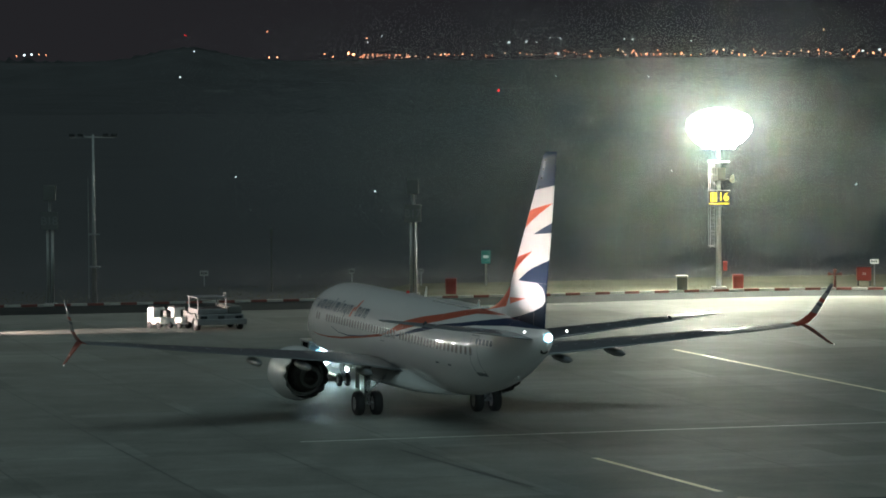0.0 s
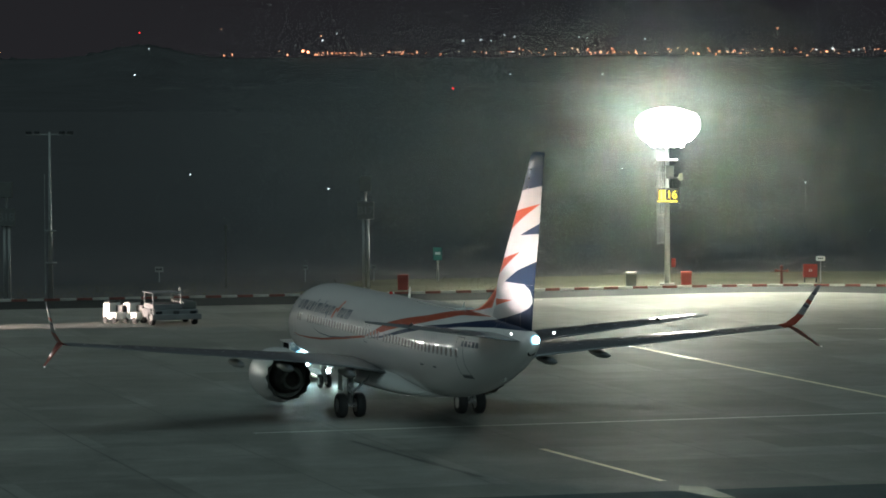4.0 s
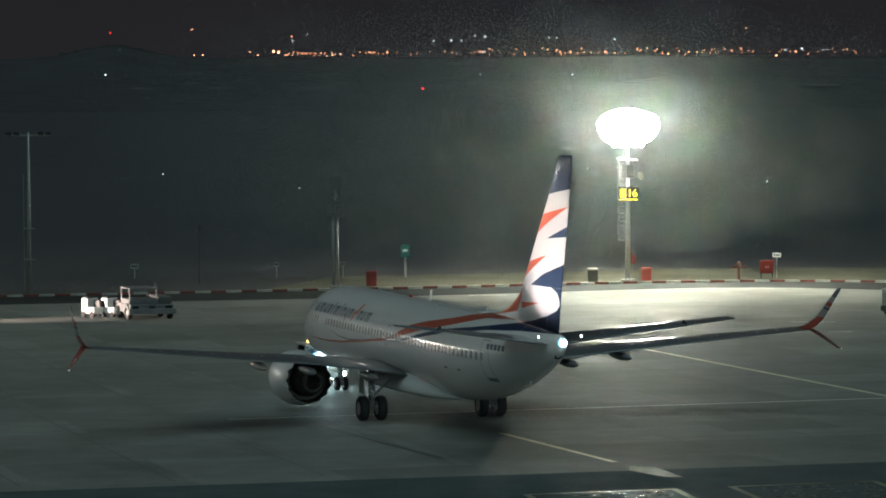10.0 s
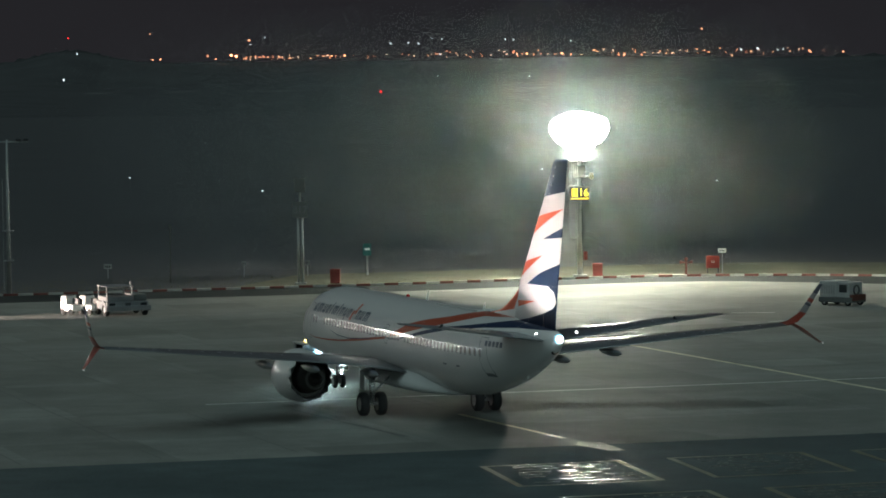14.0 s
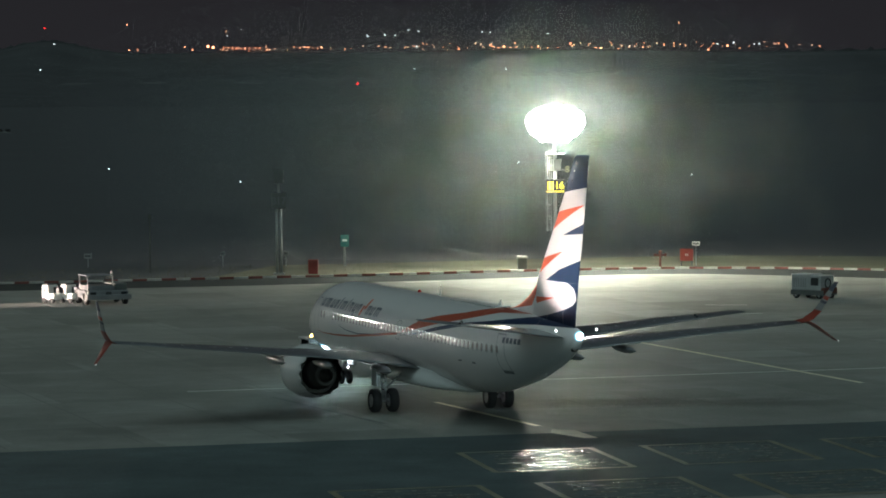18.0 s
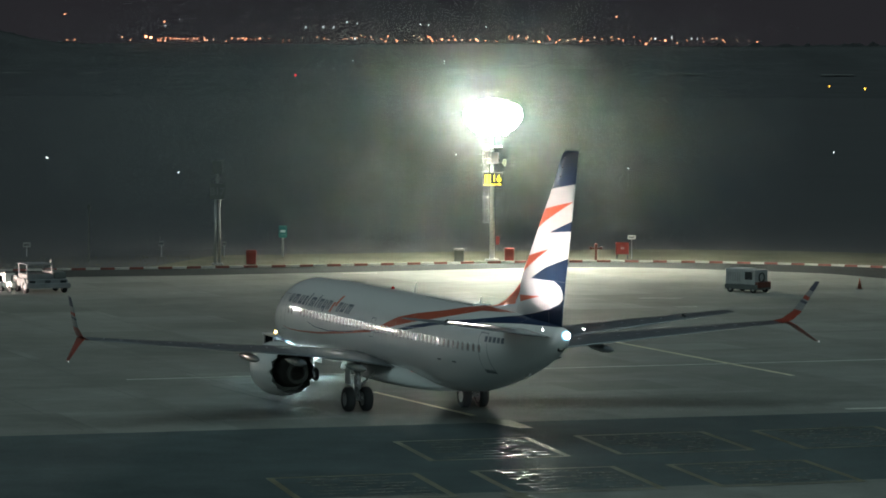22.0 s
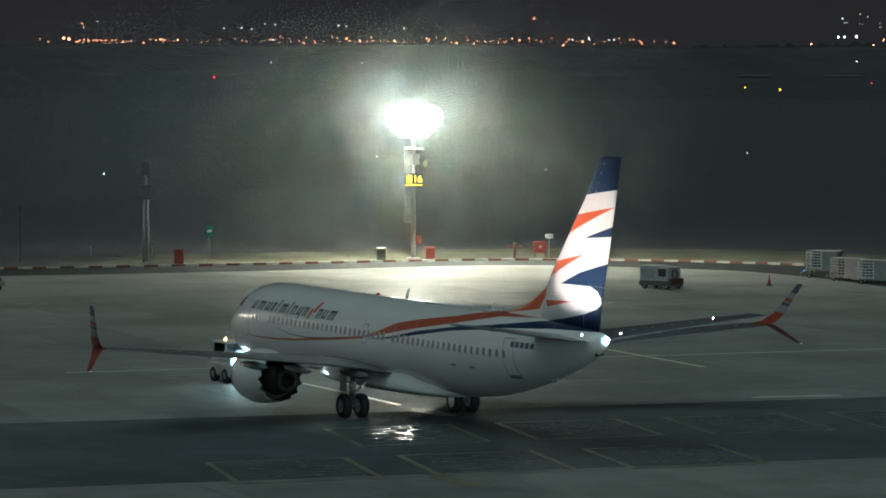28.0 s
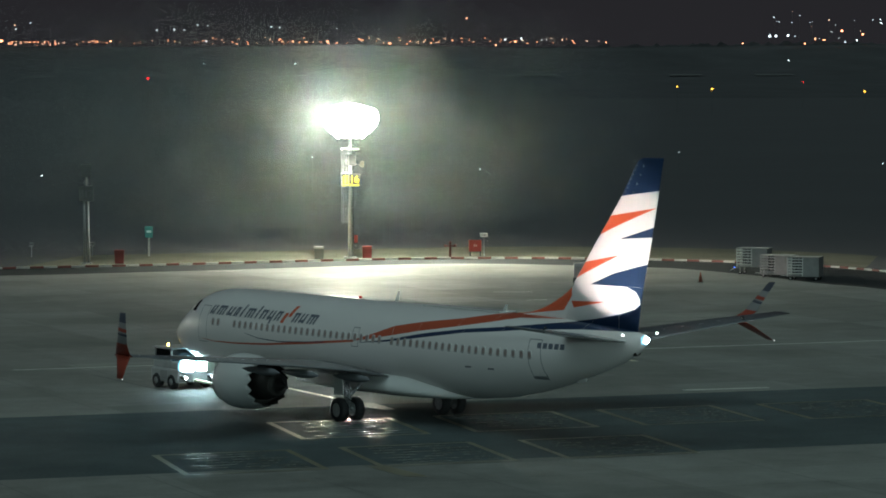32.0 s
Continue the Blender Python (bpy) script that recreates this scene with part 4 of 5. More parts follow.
def pane_mesh(name, w, h, r, depth, mat):
    """A rounded upright plate."""
    b = new_bm()
    pts = []
    for cx, cz, a0 in ((w - r, h - r, 0), (r - w, h - r, 90), (r - w, r - h, 180), (w - r, r - h, 270)):
        for k in range(4):
            a = radians(a0 + k * 30)
            pts.append((cx + r * math.cos(a), cz + r * math.sin(a)))
    loft(b, [[(x * k, y, z * k) for x, z in pts] for y, k in ((-depth, 0.80), (-depth * 0.86, 0.92), (-depth * 0.3, 1.0), (depth * 0.3, 1.0), (depth * 0.86, 0.92), (depth, 0.80))])
    bmesh.ops.recalc_face_normals(b, faces=b.faces)
    me = bpy.data.meshes.new(name)
    b.to_mesh(me)
    b.free()
    for f in me.polygons:
        f.use_smooth = len(f.vertices) < 5
    me.materials.append(mat)
    return me


win = pane_mesh("cabin_window", 0.10, 0.155, 0.07, 0.016, M_CABIN)
rimmesh = pane_mesh("window_rim", 0.135, 0.195, 0.10, 0.015, M_FRAME)
for side in (1, -1):
    for i in range(52):
        x = 13.6 - i * 0.508
        if i in (2, 3, 30):
            continue
        y = skin(x, 3.80)
        tilt = math.degrees(math.atan2(skin(x, 3.70) - skin(x, 3.90), 0.2))
        yaw = math.degrees(math.atan2(skin(x + 0.2, 3.80) - skin(x - 0.2, 3.80), 0.4))
        m = pose(x, (y + 0.004) * side, 3.80, tilt * side, 0, yaw * side)
        w0 = shared("cabin_window", win, m, plane)
        shared("window_rim", rimmesh, Matrix.Identity(4), w0)


def outline(name, x0, x1, z0, z1, side, w=0.03, mat=M_SEAM, fill=False, label=""):
    """Thin lines, or a filled patch, that follow the fuselage side."""
    b = new_bm()

    def ribbon(x, z, xb, zb):
        n = 8
        rows = []
        for i in range(n + 1):
            t = i / n
            za = z + (zb - z) * t
            row = [b.verts.new((xx, skin(xx, za, 0.012) * side, za)) for xx in (x, xb)]
            rows.append(row)
        for p, q in zip(rows, rows[1:]):
            b.faces.new((p[0], p[1], q[1], q[0]))

    if fill:
        ribbon(x0, z0, x1, z1)
    else:
        ribbon(x0, z0, x0 + w, z1)
        ribbon(x1 - w, z0, x1, z1)
        ribbon(x0, z0, x1, z0 + w)
        ribbon(x0, z1 - w, x1, z1)
    return part(name, b, mat, plane, label)


for side in (1, -1):
    outline("door", 14.2, 15.06, 2.75, 4.55, side, label="closed cabin door outline")
    outline("door", -13.0, -12.2, 2.85, 4.50, side, label="closed rear cabin door outline")
    outline("service_hatch", -9.9, -7.9, 2.98, 3.06, side, fill=True)
    outline("door_sill", -12.95, -12.2, 2.72, 2.84, side, fill=True)
    outline("overwing_exit", 0.6, 1.15, 3.35, 4.25, side)
    for k in range(5):
        outline("registration_bar", -13.0 - k * 0.34, -12.75 - k * 0.34, 4.12, 4.36, side, mat=M_INK, fill=True)
    # slanted strokes in place of the airline's name
    x = 14.15
    for i, wdt in enumerate((0.42, 0.66, 0.46, 0.34, 0.30, 0.66, 0.22, 0.46, 0.46, 0.42, 0.62, 0.42, 0.46, 0.68)):
        count = 1 if wdt < 0.31 else 3 if wdt > 0.6 and i != 10 else 2
        for k0 in range(count):
            b = new_bm()
            top, foot, mt, wide = 0.44, 0.0, M_INK, 0.15
            if i in (4, 6):
                top = 0.60
            if i == 8 and k0:
                foot = -0.16
            if i == 10:
                top, mt, wide, foot = (0.74, M_MARKRED, 0.26, 0.24) if k0 else (0.40, M_MARKRED, 0.26, -0.08)
            xs = x - k0 * (wdt - wide) / max(1, count - 1) - (0.04 if i % 3 else 0)
            rows = []
            for k in range(4):
                z = 4.16 + foot + (top - foot) * k / 3
                lean = -0.52 * (z - 4.16)
                rows.append([b.verts.new((xx + lean, skin(xx + lean, z, 0.012) * side, z)) for xx in (xs, xs - wide)])
            for p, q in zip(rows, rows[1:]):
                b.faces.new((p[0], p[1], q[1], q[0]))
            part("lettering_bar", b, mt, plane)
        if count > 1 and i != 10:
            b = new_bm()
            z = 4.50 if i % 2 else 4.20
            xx = x - 0.5 * (z - 4.16)
            b.faces.new([b.verts.new((u, skin(u, v, 0.013) * side, v)) for u, v in ((xx, z), (xx - wdt, z), (xx - wdt - 0.05, z + 0.11), (xx - 0.05, z + 0.11))])
            part("lettering_bar", b, M_INK, plane)
        x -= wdt * 1.28 + 0.10
    # flight-deck glass
    for xa, xb, z0, z1 in ((17.75, 17.05, 3.95, 4.42), (17.0, 16.3, 4.1, 4.68), (16.25, 15.75, 4.2, 4.72)):
        outline("flight_deck_window", xb, xa, z0, z1, side, mat=M_GLASS, fill=True, label="dark flight-deck glass")
bm = new_bm()
bmesh.ops.create_icosphere(bm, subdivisions=2, radius=0.15, matrix=Matrix.Translation((-18.50, 0.0, 4.74)))
tail_lamp = part("tail_lamp", bm, M_TAIL, plane, "bright blue-white tail lamp", True)
# glowing shell added round the tail lamp as its halo
bm = new_bm()
bmesh.ops.create_icosphere(bm, subdivisions=2, radius=0.22, matrix=Matrix.Translation((-18.36, 0.0, 4.74)))
part("halo_shell", bm, M_HALO, tail_lamp, "bluish glowing shell drawn as the tail lamp's halo", True)
bm = new_bm()
turned(bm, [(-17.6, 0.20), (-17.9, 0.17), (-18.0, 0.13), (-17.8, 0.10)], "x", 20, (0, 0, 4.20))
part("exhaust_ring", bm, M_HOT, plane)
bm = new_bm()
loft(bm, [[(0.3, 0.02, 5.38), (0.0, 0.02, 5.38), (0.0, -0.02, 5.38), (0.3, -0.02, 5.38)], [(0.02, 0.01, 5.9), (-0.12, 0.01, 5.9), (-0.12, -0.01, 5.9), (0.02, -0.01, 5.9)]])
part("blade_aerial", bm, M_WHITE, plane)
bm = new_bm()
loft(bm, [[(-8.2, 0.02, 5.38), (-8.5, 0.02, 5.38), (-8.5, -0.02, 5.38), (-8.2, -0.02, 5.38)], [(-8.5, 0.01, 5.75), (-8.6, 0.01, 5.75), (-8.6, -0.01, 5.75), (-8.5, -0.01, 5.75)]])
part("blade_aerial", bm, M_WHITE, plane)
bm = new_bm()
turned(bm, [(5.36, 0.09), (5.46, 0.085), (5.52, 0.05), (5.53, 0.0)], "z", 14, (3.2, 0, 0))
part("beacon_dome", bm, material("red_beacon_glass", (0.45, 0.02, 0.02), 0.15, coat=0.5), plane, "red beacon dome", True)
# oversized red lamps kept inside the fuselage, standing in for the strobe
beacons = []
for bx, bz, off, first, last in ((2.6, 5.24, 0.42, 0, 165), (2.6, 1.42, 0.46, 180, 345)):
    bm = new_bm()
    bmesh.ops.create_uvsphere(bm, u_segments=14, v_segments=8, radius=0.28, matrix=Matrix.Translation((0, 0, 0.15 - off)) @ Matrix.Diagonal((1, 1, 0.9, 1)))
    o = part("strobe_stand_in", bm, M_BEACON, plane, "oversized red lamp swung out of the fuselage for each flash")
    o.location = (bx, 0, bz)
    beacons.append((o, (bx, bz), first, last))
bm = new_bm()
box(bm, -8.6, -2.6, -0.45, 0.45, 5.37, 5.45, 0.03)
part("antenna_fairing", bm, M_NACELLE, plane)
bm = new_bm()
loft(bm, [[(-13.6, 0.08, 2.80), (-14.5, 0.06, 3.03), (-14.5, -0.06, 3.03), (-13.6, -0.08, 2.80)], [(-13.9, 0.04, 2.62), (-14.35, 0.03, 2.70), (-14.35, -0.03, 2.70), (-13.9, -0.04, 2.62)]])
part("tail_skid", bm, M_NACELLE, plane)


# ---- kerb ----
bm = new_bm()
bm_r = bpy.data.meshes.new("kerb_block")
box(bm, -0.57, 0.57, -0.14, 0.14, -0.07, 0.17, 0.03)
bm.to_mesh(bm_r)
bm.free()
bm_w = bm_r.copy()
bm_r.materials.append(M_KERBRED)
bm_w.materials.append(M_KERBWHITE)
kerb = thing("kerb", "red and white painted concrete kerb blocks", "kerb", kind="structure")
for i, (x, y, a) in enumerate(along(KERB, 1.17)):
    if -75 < x < 56 and y > 225:
        shared("kerb_block", bm_r if i % 2 else bm_w, pose(x, y + 0.16, 0, 0, 0, a), kerb)


# ---- the lit mast ----
mast = thing("floodlight_mast", "galvanised floodlight mast with ladder and lit lamps", "light mast", pose(10.86, 288.6, -0.07))
bm = new_bm()
tube(bm, (0, 0, 0), (0, 0, 12.6), 0.22, 0.14, 16)
part("pole", bm, M_ROD, mast, "", True)
bm = new_bm()
box(bm, -0.55, 0.55, -0.55, 0.55, 0, 0.30, 0.03)
part("base_plate", bm, M_GREYPAINT, mast)
bm = new_bm()
for x in (-0.62, -0.30):
    box(bm, x - 0.025, x + 0.025, -0.2, -0.15, 3.2, 9.8)
for i in range(22):
    tube(bm, (-0.62, -0.175, 3.3 + i * 0.3), (-0.30, -0.175, 3.3 + i * 0.3), 0.018, None, 6)
part("ladder", bm, M_ROD, mast, "pale steel ladder")
bm = new_bm()
for i in range(7):
    z = 3.4 + i * 1.05
    for k in range(8):
        a0, a1 = math.pi * k / 8, math.pi * (k + 1) / 8
        tube(bm, (-0.46 + 0.36 * math.cos(a0), -0.2 - 0.45 * math.sin(a0), z), (-0.46 + 0.36 * math.cos(a1), -0.2 - 0.45 * math.sin(a1), z), 0.02, None, 5)
for a in (0.5, 1.57, 2.6):
    tube(bm, (-0.46 + 0.36 * math.cos(a), -0.2 - 0.45 * math.sin(a), 3.3), (-0.46 + 0.36 * math.cos(a), -0.2 - 0.45 * math.sin(a), 9.8), 0.02, None, 5)
part("ladder_cage", bm, M_ROD, mast)
bm = new_bm()
box(bm, -0.75, 0.75, -0.5, 0.5, 9.55, 9.66, 0.02)
part("platform", bm, M_ROD, mast)
bm = new_bm()
tube(bm, (0, 0.20, 0), (0, -0.08, 0), 0.16, 0.275, 14)
housing_mesh = bpy.data.meshes.new("floodlight")
bm.to_mesh(housing_mesh)
bm.free()
housing_mesh.materials.append(M_DARK)
bm = new_bm()
tube(bm, (0, -0.082, 0), (0, -0.12, 0), 0.27, 0.24, 14)
glass_mesh = bpy.data.meshes.new("lamp_glass")
bm.to_mesh(glass_mesh)
bm.free()
bloom_mesh = glass_mesh.copy()
glass_mesh.materials.append(M_FLOOD)
bloom_mesh.materials.append(M_BLOOMEDGE)
# inner floodlights on straight crossbars; dim ones added on an oval hoop as bloom
spots = []
for k in range(6):
    z = 10.78 + k * 0.47
    w = 1.85 * math.sqrt(1 - ((z - 11.95) / 1.40) ** 2)
    count = round(2 * w / 0.50) + 1
    bm = new_bm()
    box(bm, -w, w, -0.05, 0.05, z - 0.05, z + 0.05, 0.015)
    part("crossbar", bm, M_ROD, mast)
    spots += [(-w + i * 2 * w / (count - 1), z, glass_mesh) for i in range(count)]
def hoop(a, b, n):
    """Places on a lopsided oval, bulging to fit the bloom's outline from the camera."""
    out = []
    for i in range(n):
        t = 2 * math.pi * i / n
        k = 1 + 0.02 * math.sin(3 * t + 2.0) + 0.015 * math.sin(5 * t) + 0.09 * math.exp(-((t - 0.62) / 0.22) ** 2)
        out.append((a * k * math.cos(t) * (1 + 0.10 * math.sin(t)), 12.06 + b * k * math.sin(t)))
    return out


ring = hoop(2.16, 1.27, 40)
bm = new_bm()
for (x0, z0), (x1, z1) in zip(ring, ring[1:] + ring[:1]):
    tube(bm, (x0, 0, z0), (x1, 0, z1), 0.05, None, 6)
part("hoop", bm, M_ROD, mast)
spots += [(x, z, bloom_mesh) for x, z in ring]
for x, z, glass in spots:
    f = shared("floodlight", housing_mesh, pose(x, -0.26, z, -26, 0, x * 5), mast)
    shared("lamp_glass", glass, Matrix.Identity(4), f)
bm = new_bm()
tube(bm, (0, 0, 12.6), (0, 0, 13.2), 0.17, 0.15, 12)
part("mast_head", bm, M_ROD, mast)
bm = new_bm()
box(bm, -0.85, 0.85, -0.42, -0.25, 6.4, 7.5, 0.03)
part("stand_sign", bm, M_DARK, mast, "dark stand sign with lit yellow number")
bm = new_bm()
box(bm, -0.62, -0.16, -0.445, -0.425, 6.66, 7.32, 0.01)
part("sign_letter_block", bm, M_SIGN, mast, "glowing yellow panel")
bm = new_bm()
box(bm, -0.72, 0.72, -0.445, -0.425, 6.46, 6.55)
part("sign_bar", bm, M_SIGN, mast)


def lettering(text, size, m, mat, parent, name="sign_number"):
    cu = bpy.data.curves.new(name, "FONT")
    cu.body, cu.size, cu.extrude, cu.align_x, cu.align_y = text, size, 0.01, "CENTER", "CENTER"
    tmp = new(name, cu)
    me = bpy.data.meshes.new_from_object(tmp.evaluated_get(bpy.context.evaluated_depsgraph_get()))
    bpy.data.objects.remove(tmp)
    me.materials.clear()
    me.materials.append(mat)
    return shared(name, me, m, parent)


for figure, x in (("1", 0.14), ("6", 0.54)):
    lettering(figure, 0.86, pose(x, -0.44, 6.98, 90), M_SIGN, mast)
lettering("8", 0.75, pose(1.0, -0.33, 8.3, 90), M_DIMSIGN, mast, "side_figure")
bm = new_bm()
tube(bm, (0, -0.2, 8.3), (0.86, -0.33, 8.3), 0.03, None, 6)
part("sign_arm", bm, M_DARK, mast)
bm = new_bm()
box(bm, -0.5, 0.5, -0.2, 0.25, 8.2, 9.2, 0.04)
part("guidance_display", bm, M_HOUSING, mast, "dark docking display box")
bm = new_bm()
box(bm, 0.30, 0.62, -0.26, -0.02, 1.5, 2.2, 0.03)
part("switch_box", bm, M_REDPAINT, mast)


# ---- tiny facets behind the mast, added to show the lamp's glare ----
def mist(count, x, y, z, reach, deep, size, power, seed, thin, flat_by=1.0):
    """Tiny single facets standing in for lamp glare, thinning out towards the reach."""
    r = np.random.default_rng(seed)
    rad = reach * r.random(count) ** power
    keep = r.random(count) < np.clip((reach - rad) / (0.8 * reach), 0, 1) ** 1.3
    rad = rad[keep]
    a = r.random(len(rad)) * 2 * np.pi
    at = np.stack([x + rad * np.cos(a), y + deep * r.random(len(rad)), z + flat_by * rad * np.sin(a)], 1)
    # density and depth shaped to fit the camera's view of the glare
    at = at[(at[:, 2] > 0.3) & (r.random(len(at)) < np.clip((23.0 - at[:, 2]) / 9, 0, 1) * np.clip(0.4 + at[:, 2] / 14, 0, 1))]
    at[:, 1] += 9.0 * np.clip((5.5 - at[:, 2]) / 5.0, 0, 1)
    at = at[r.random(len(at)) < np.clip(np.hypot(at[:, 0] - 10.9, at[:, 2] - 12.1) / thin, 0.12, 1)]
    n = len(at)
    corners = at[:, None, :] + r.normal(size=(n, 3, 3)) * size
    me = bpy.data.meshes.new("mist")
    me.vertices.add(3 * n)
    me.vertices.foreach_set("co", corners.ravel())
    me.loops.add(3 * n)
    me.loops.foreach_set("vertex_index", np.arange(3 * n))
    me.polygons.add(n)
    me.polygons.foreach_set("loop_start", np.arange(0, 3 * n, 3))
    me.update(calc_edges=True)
    me.materials.append(material("glare_facets", (0.66, 0.70, 0.67), 0.9))
    return tagged(new("mist", me), "tiny pale facets added to show the floodlight's glare", "mist", kind="stuff")


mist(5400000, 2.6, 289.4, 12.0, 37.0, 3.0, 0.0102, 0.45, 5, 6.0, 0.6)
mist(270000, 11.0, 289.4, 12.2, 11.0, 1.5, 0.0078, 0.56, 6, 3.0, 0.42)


# unseen lit masts added past the view's edge, placed for the fuselage's highlights
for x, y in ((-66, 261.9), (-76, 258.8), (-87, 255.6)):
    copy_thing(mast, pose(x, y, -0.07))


# ---- unlit posts ----
def stand_post(x, y, h, number):
    t = thing("stand_post", "grey twin-pipe stand post with dark sign and docking display", "sign post", pose(x, y, -0.07), "stand posts along the kerb")
    for px in (-0.16, 0.16):
        b = new_bm()
        tube(b, (px, 0, 0), (px, 0, h * 0.66), 0.115, None, 12)
        part("pipe", b, M_DULL, t, "", True)
    b = new_bm()
    box(b, -0.45, 0.45, -0.35, 0.35, 0, 0.16, 0.02)
    part("foot", b, M_DULL, t)
    b = new_bm()
    box(b, -0.62, 0.62, -0.28, -0.12, h * 0.63, h * 0.78, 0.02)
    s0 = part("sign_panel", b, M_HOUSING, t, "dark unlit sign panel")
    for k, figure in enumerate(number.replace(" ", "")):
        lettering(figure, 0.85, pose((k - 1) * 0.40, -0.295, h * 0.70, 90), M_SEAM, s0)
    b = new_bm()
    tube(b, (0, 0, h * 0.78), (0, 0, h * 0.90), 0.10, None, 10)
    part("neck", b, M_DULL, t)
    b = new_bm()
    box(b, -0.42, 0.42, -0.28, 0.22, h * 0.87, h, 0.04)
    part("display_head", b, M_HOUSING, t, "boxy dark display head")
    return t


stand_post(-36.95, 273.4, 8.5, "B 18")
stand_post(-11.75, 284.3, 8.55, "B17")
tall = thing("tall_light_mast", "tall grey tapered mast with unlit crossarm", "light mast", pose(-34.0, 274.6, -0.07))
bm = new_bm()
tube(bm, (0, 0, 0), (0, 0, 12.05), 0.19, 0.08, 14)
part("pole", bm, M_DULL, tall, "", True)
bm = new_bm()
box(bm, -1.65, 1.65, -0.05, 0.05, 11.80, 11.92, 0.01)
part("crossarm", bm, M_DULL, tall)
for x in (-1.5, -0.9, 0.9, 1.5):
    bm = new_bm()
    box(bm, x - 0.2, x + 0.2, -0.2, 0.18, 11.92, 12.12, 0.03)
    part("lamp_head", bm, M_DARK, tall)
for z in (4.9, 2.6):
    bm = new_bm()
    box(bm, -0.4, 0.4, -0.30, 0.30, z, z + 0.1, 0.02)
    part("bracket", bm, M_DULL, tall)
bm = new_bm()
tube(bm, (-0.36, -0.2, 0.4), (-0.36, -0.2, 9), 0.03, None, 6)
part("cable_pipe", bm, M_DULL, tall)
slim = thing("slim_pole", "thin dark lamp pole in the grass", "pole", pose(-22.6, 289, -0.07))
bm = new_bm()
tube(bm, (0, 0, 0), (0, 0, 4.8), 0.08, 0.05, 8)
part("pole", bm, M_POST, slim)
bm = new_bm()
box(bm, -0.12, 0.12, -0.15, 0.12, 4.4, 4.75, 0.02)
part("lamp_head", bm, M_POST, slim)


# ---- things along the kerb ----
def bin_(x, y, mat, word):
    t = thing("waste_bin", word + " waste bin with a lid beside the kerb", "bin", pose(x, y, -0.07), "bins along the kerb")
    b = new_bm()
    box(b, -0.38, 0.38, -0.34, 0.34, 0.05, 1.05, 0.05, taper=1.08)
    part("body", b, mat, t)
    b = new_bm()
    box(b, -0.44, 0.44, -0.42, 0.40, 1.05, 1.22, 0.06, taper=0.9)
    part("lid", b, M_KERBWHITE if word == "grey" else mat, t)
    for px in (-0.3, 0.3):
        b = new_bm()
        tube(b, (px - 0.05, 0.28, 0.09), (px + 0.05, 0.28, 0.09), 0.09, None, 10)
        part("wheel", b, M_TYRE, t)


bin_(8.1, 287.9, M_HOUSING, "grey")
bin_(12.3, 288.8, M_REDPAINT, "red")
bin_(-9.0, 284.6, M_REDPAINT, "red")


def sign(x, y, h, w, hh, mat, label):
    t = thing("small_sign", label, "sign", pose(x, y, -0.07))
    b = new_bm()
    tube(b, (0, 0, 0), (0, 0, h - hh * 0.4), 0.035, None, 8)
    part("post", b, M_ROD, t)
    b = new_bm()
    box(b, -w / 2, w / 2, -0.06, -0.03, h - hh, h, 0.012)
    part("panel", b, mat, t)
    for i in range(3):
        b = new_bm()
        box(b, -w * 0.36 + i * w * 0.25, -w * 0.18 + i * w * 0.25, -0.068, -0.061, h - hh * 0.7, h - hh * 0.3)
        part("writing_bar", b, M_DARK if mat != M_GREEN else M_WHITE, t)


sign(22.9, 294.0, 2.05, 0.66, 0.36, M_WHITE, "white sign with dark bars on a thin post")
sign(-28.5, 297.0, 1.2, 0.65, 0.42, M_GREYPAINT, "grey sign on a thin post")
sign(-17.05, 297, 1.3, 0.4, 0.36, M_GREYPAINT, "small grey sign on a post in grass")
sign(-11.7, 297, 1.3, 0.4, 0.36, M_GREYPAINT, "small grey sign on a post in grass")
t = thing("green_sign_post", "green assembly point sign on a pale post", "sign", pose(-6.7, 297.0, -0.07))
bm = new_bm()
tube(bm, (0, 0, 0), (0, 0, 2.0), 0.09, None, 10)
part("post", bm, M_KERBWHITE, t)
bm = new_bm()
box(bm, -0.36, 0.36, -0.14, -0.09, 1.65, 2.68, 0.03)
part("panel", bm, M_GREEN, t)
bm = new_bm()
box(bm, -0.2, 0.22, -0.155, -0.141, 2.1, 2.3)
part("writing_bar", bm, M_WHITE, t)
t = thing("fire_cabinet", "red fire cabinet on legs behind the kerb", "cabinet", pose(22.1, 294.0, -0.07))
bm = new_bm()
box(bm, -0.55, 0.55, -0.3, 0.3, 0.42, 1.45, 0.05)
part("body", bm, M_REDPAINT, t)
for px in (-0.45, 0.45):
    bm = new_bm()
    box(bm, px - 0.04, px + 0.04, -0.25, 0.25, 0, 0.44)
    part("leg", bm, M_DARK, t)
for px in (-0.27, 0.27):
    bm = new_bm()
    box(bm, px - 0.24, px + 0.24, -0.325, -0.302, 0.5, 1.38, 0.01)
    d = part("door", bm, M_REDPAINT, t)
    bm = new_bm()
    box(bm, px - 0.03 - px * 0.7, px + 0.03 - px * 0.7, -0.35, -0.326, 0.85, 1.05)
    part("handle", bm, M_ROD, d)
t = thing("fire_hydrant", "rusty red fire hydrant pipes behind the kerb", "hydrant", pose(19.75, 292.0, -0.07))
bm = new_bm()
tube(bm, (0, 0, 0), (0, 0, 1.25), 0.11, 0.09, 10)
part("pipe", bm, M_RUSTRED, t)
bm = new_bm()
tube(bm, (-0.45, 0, 1.02), (0.45, 0, 1.02), 0.07, None, 8)
part("outlet", bm, M_RUSTRED, t)
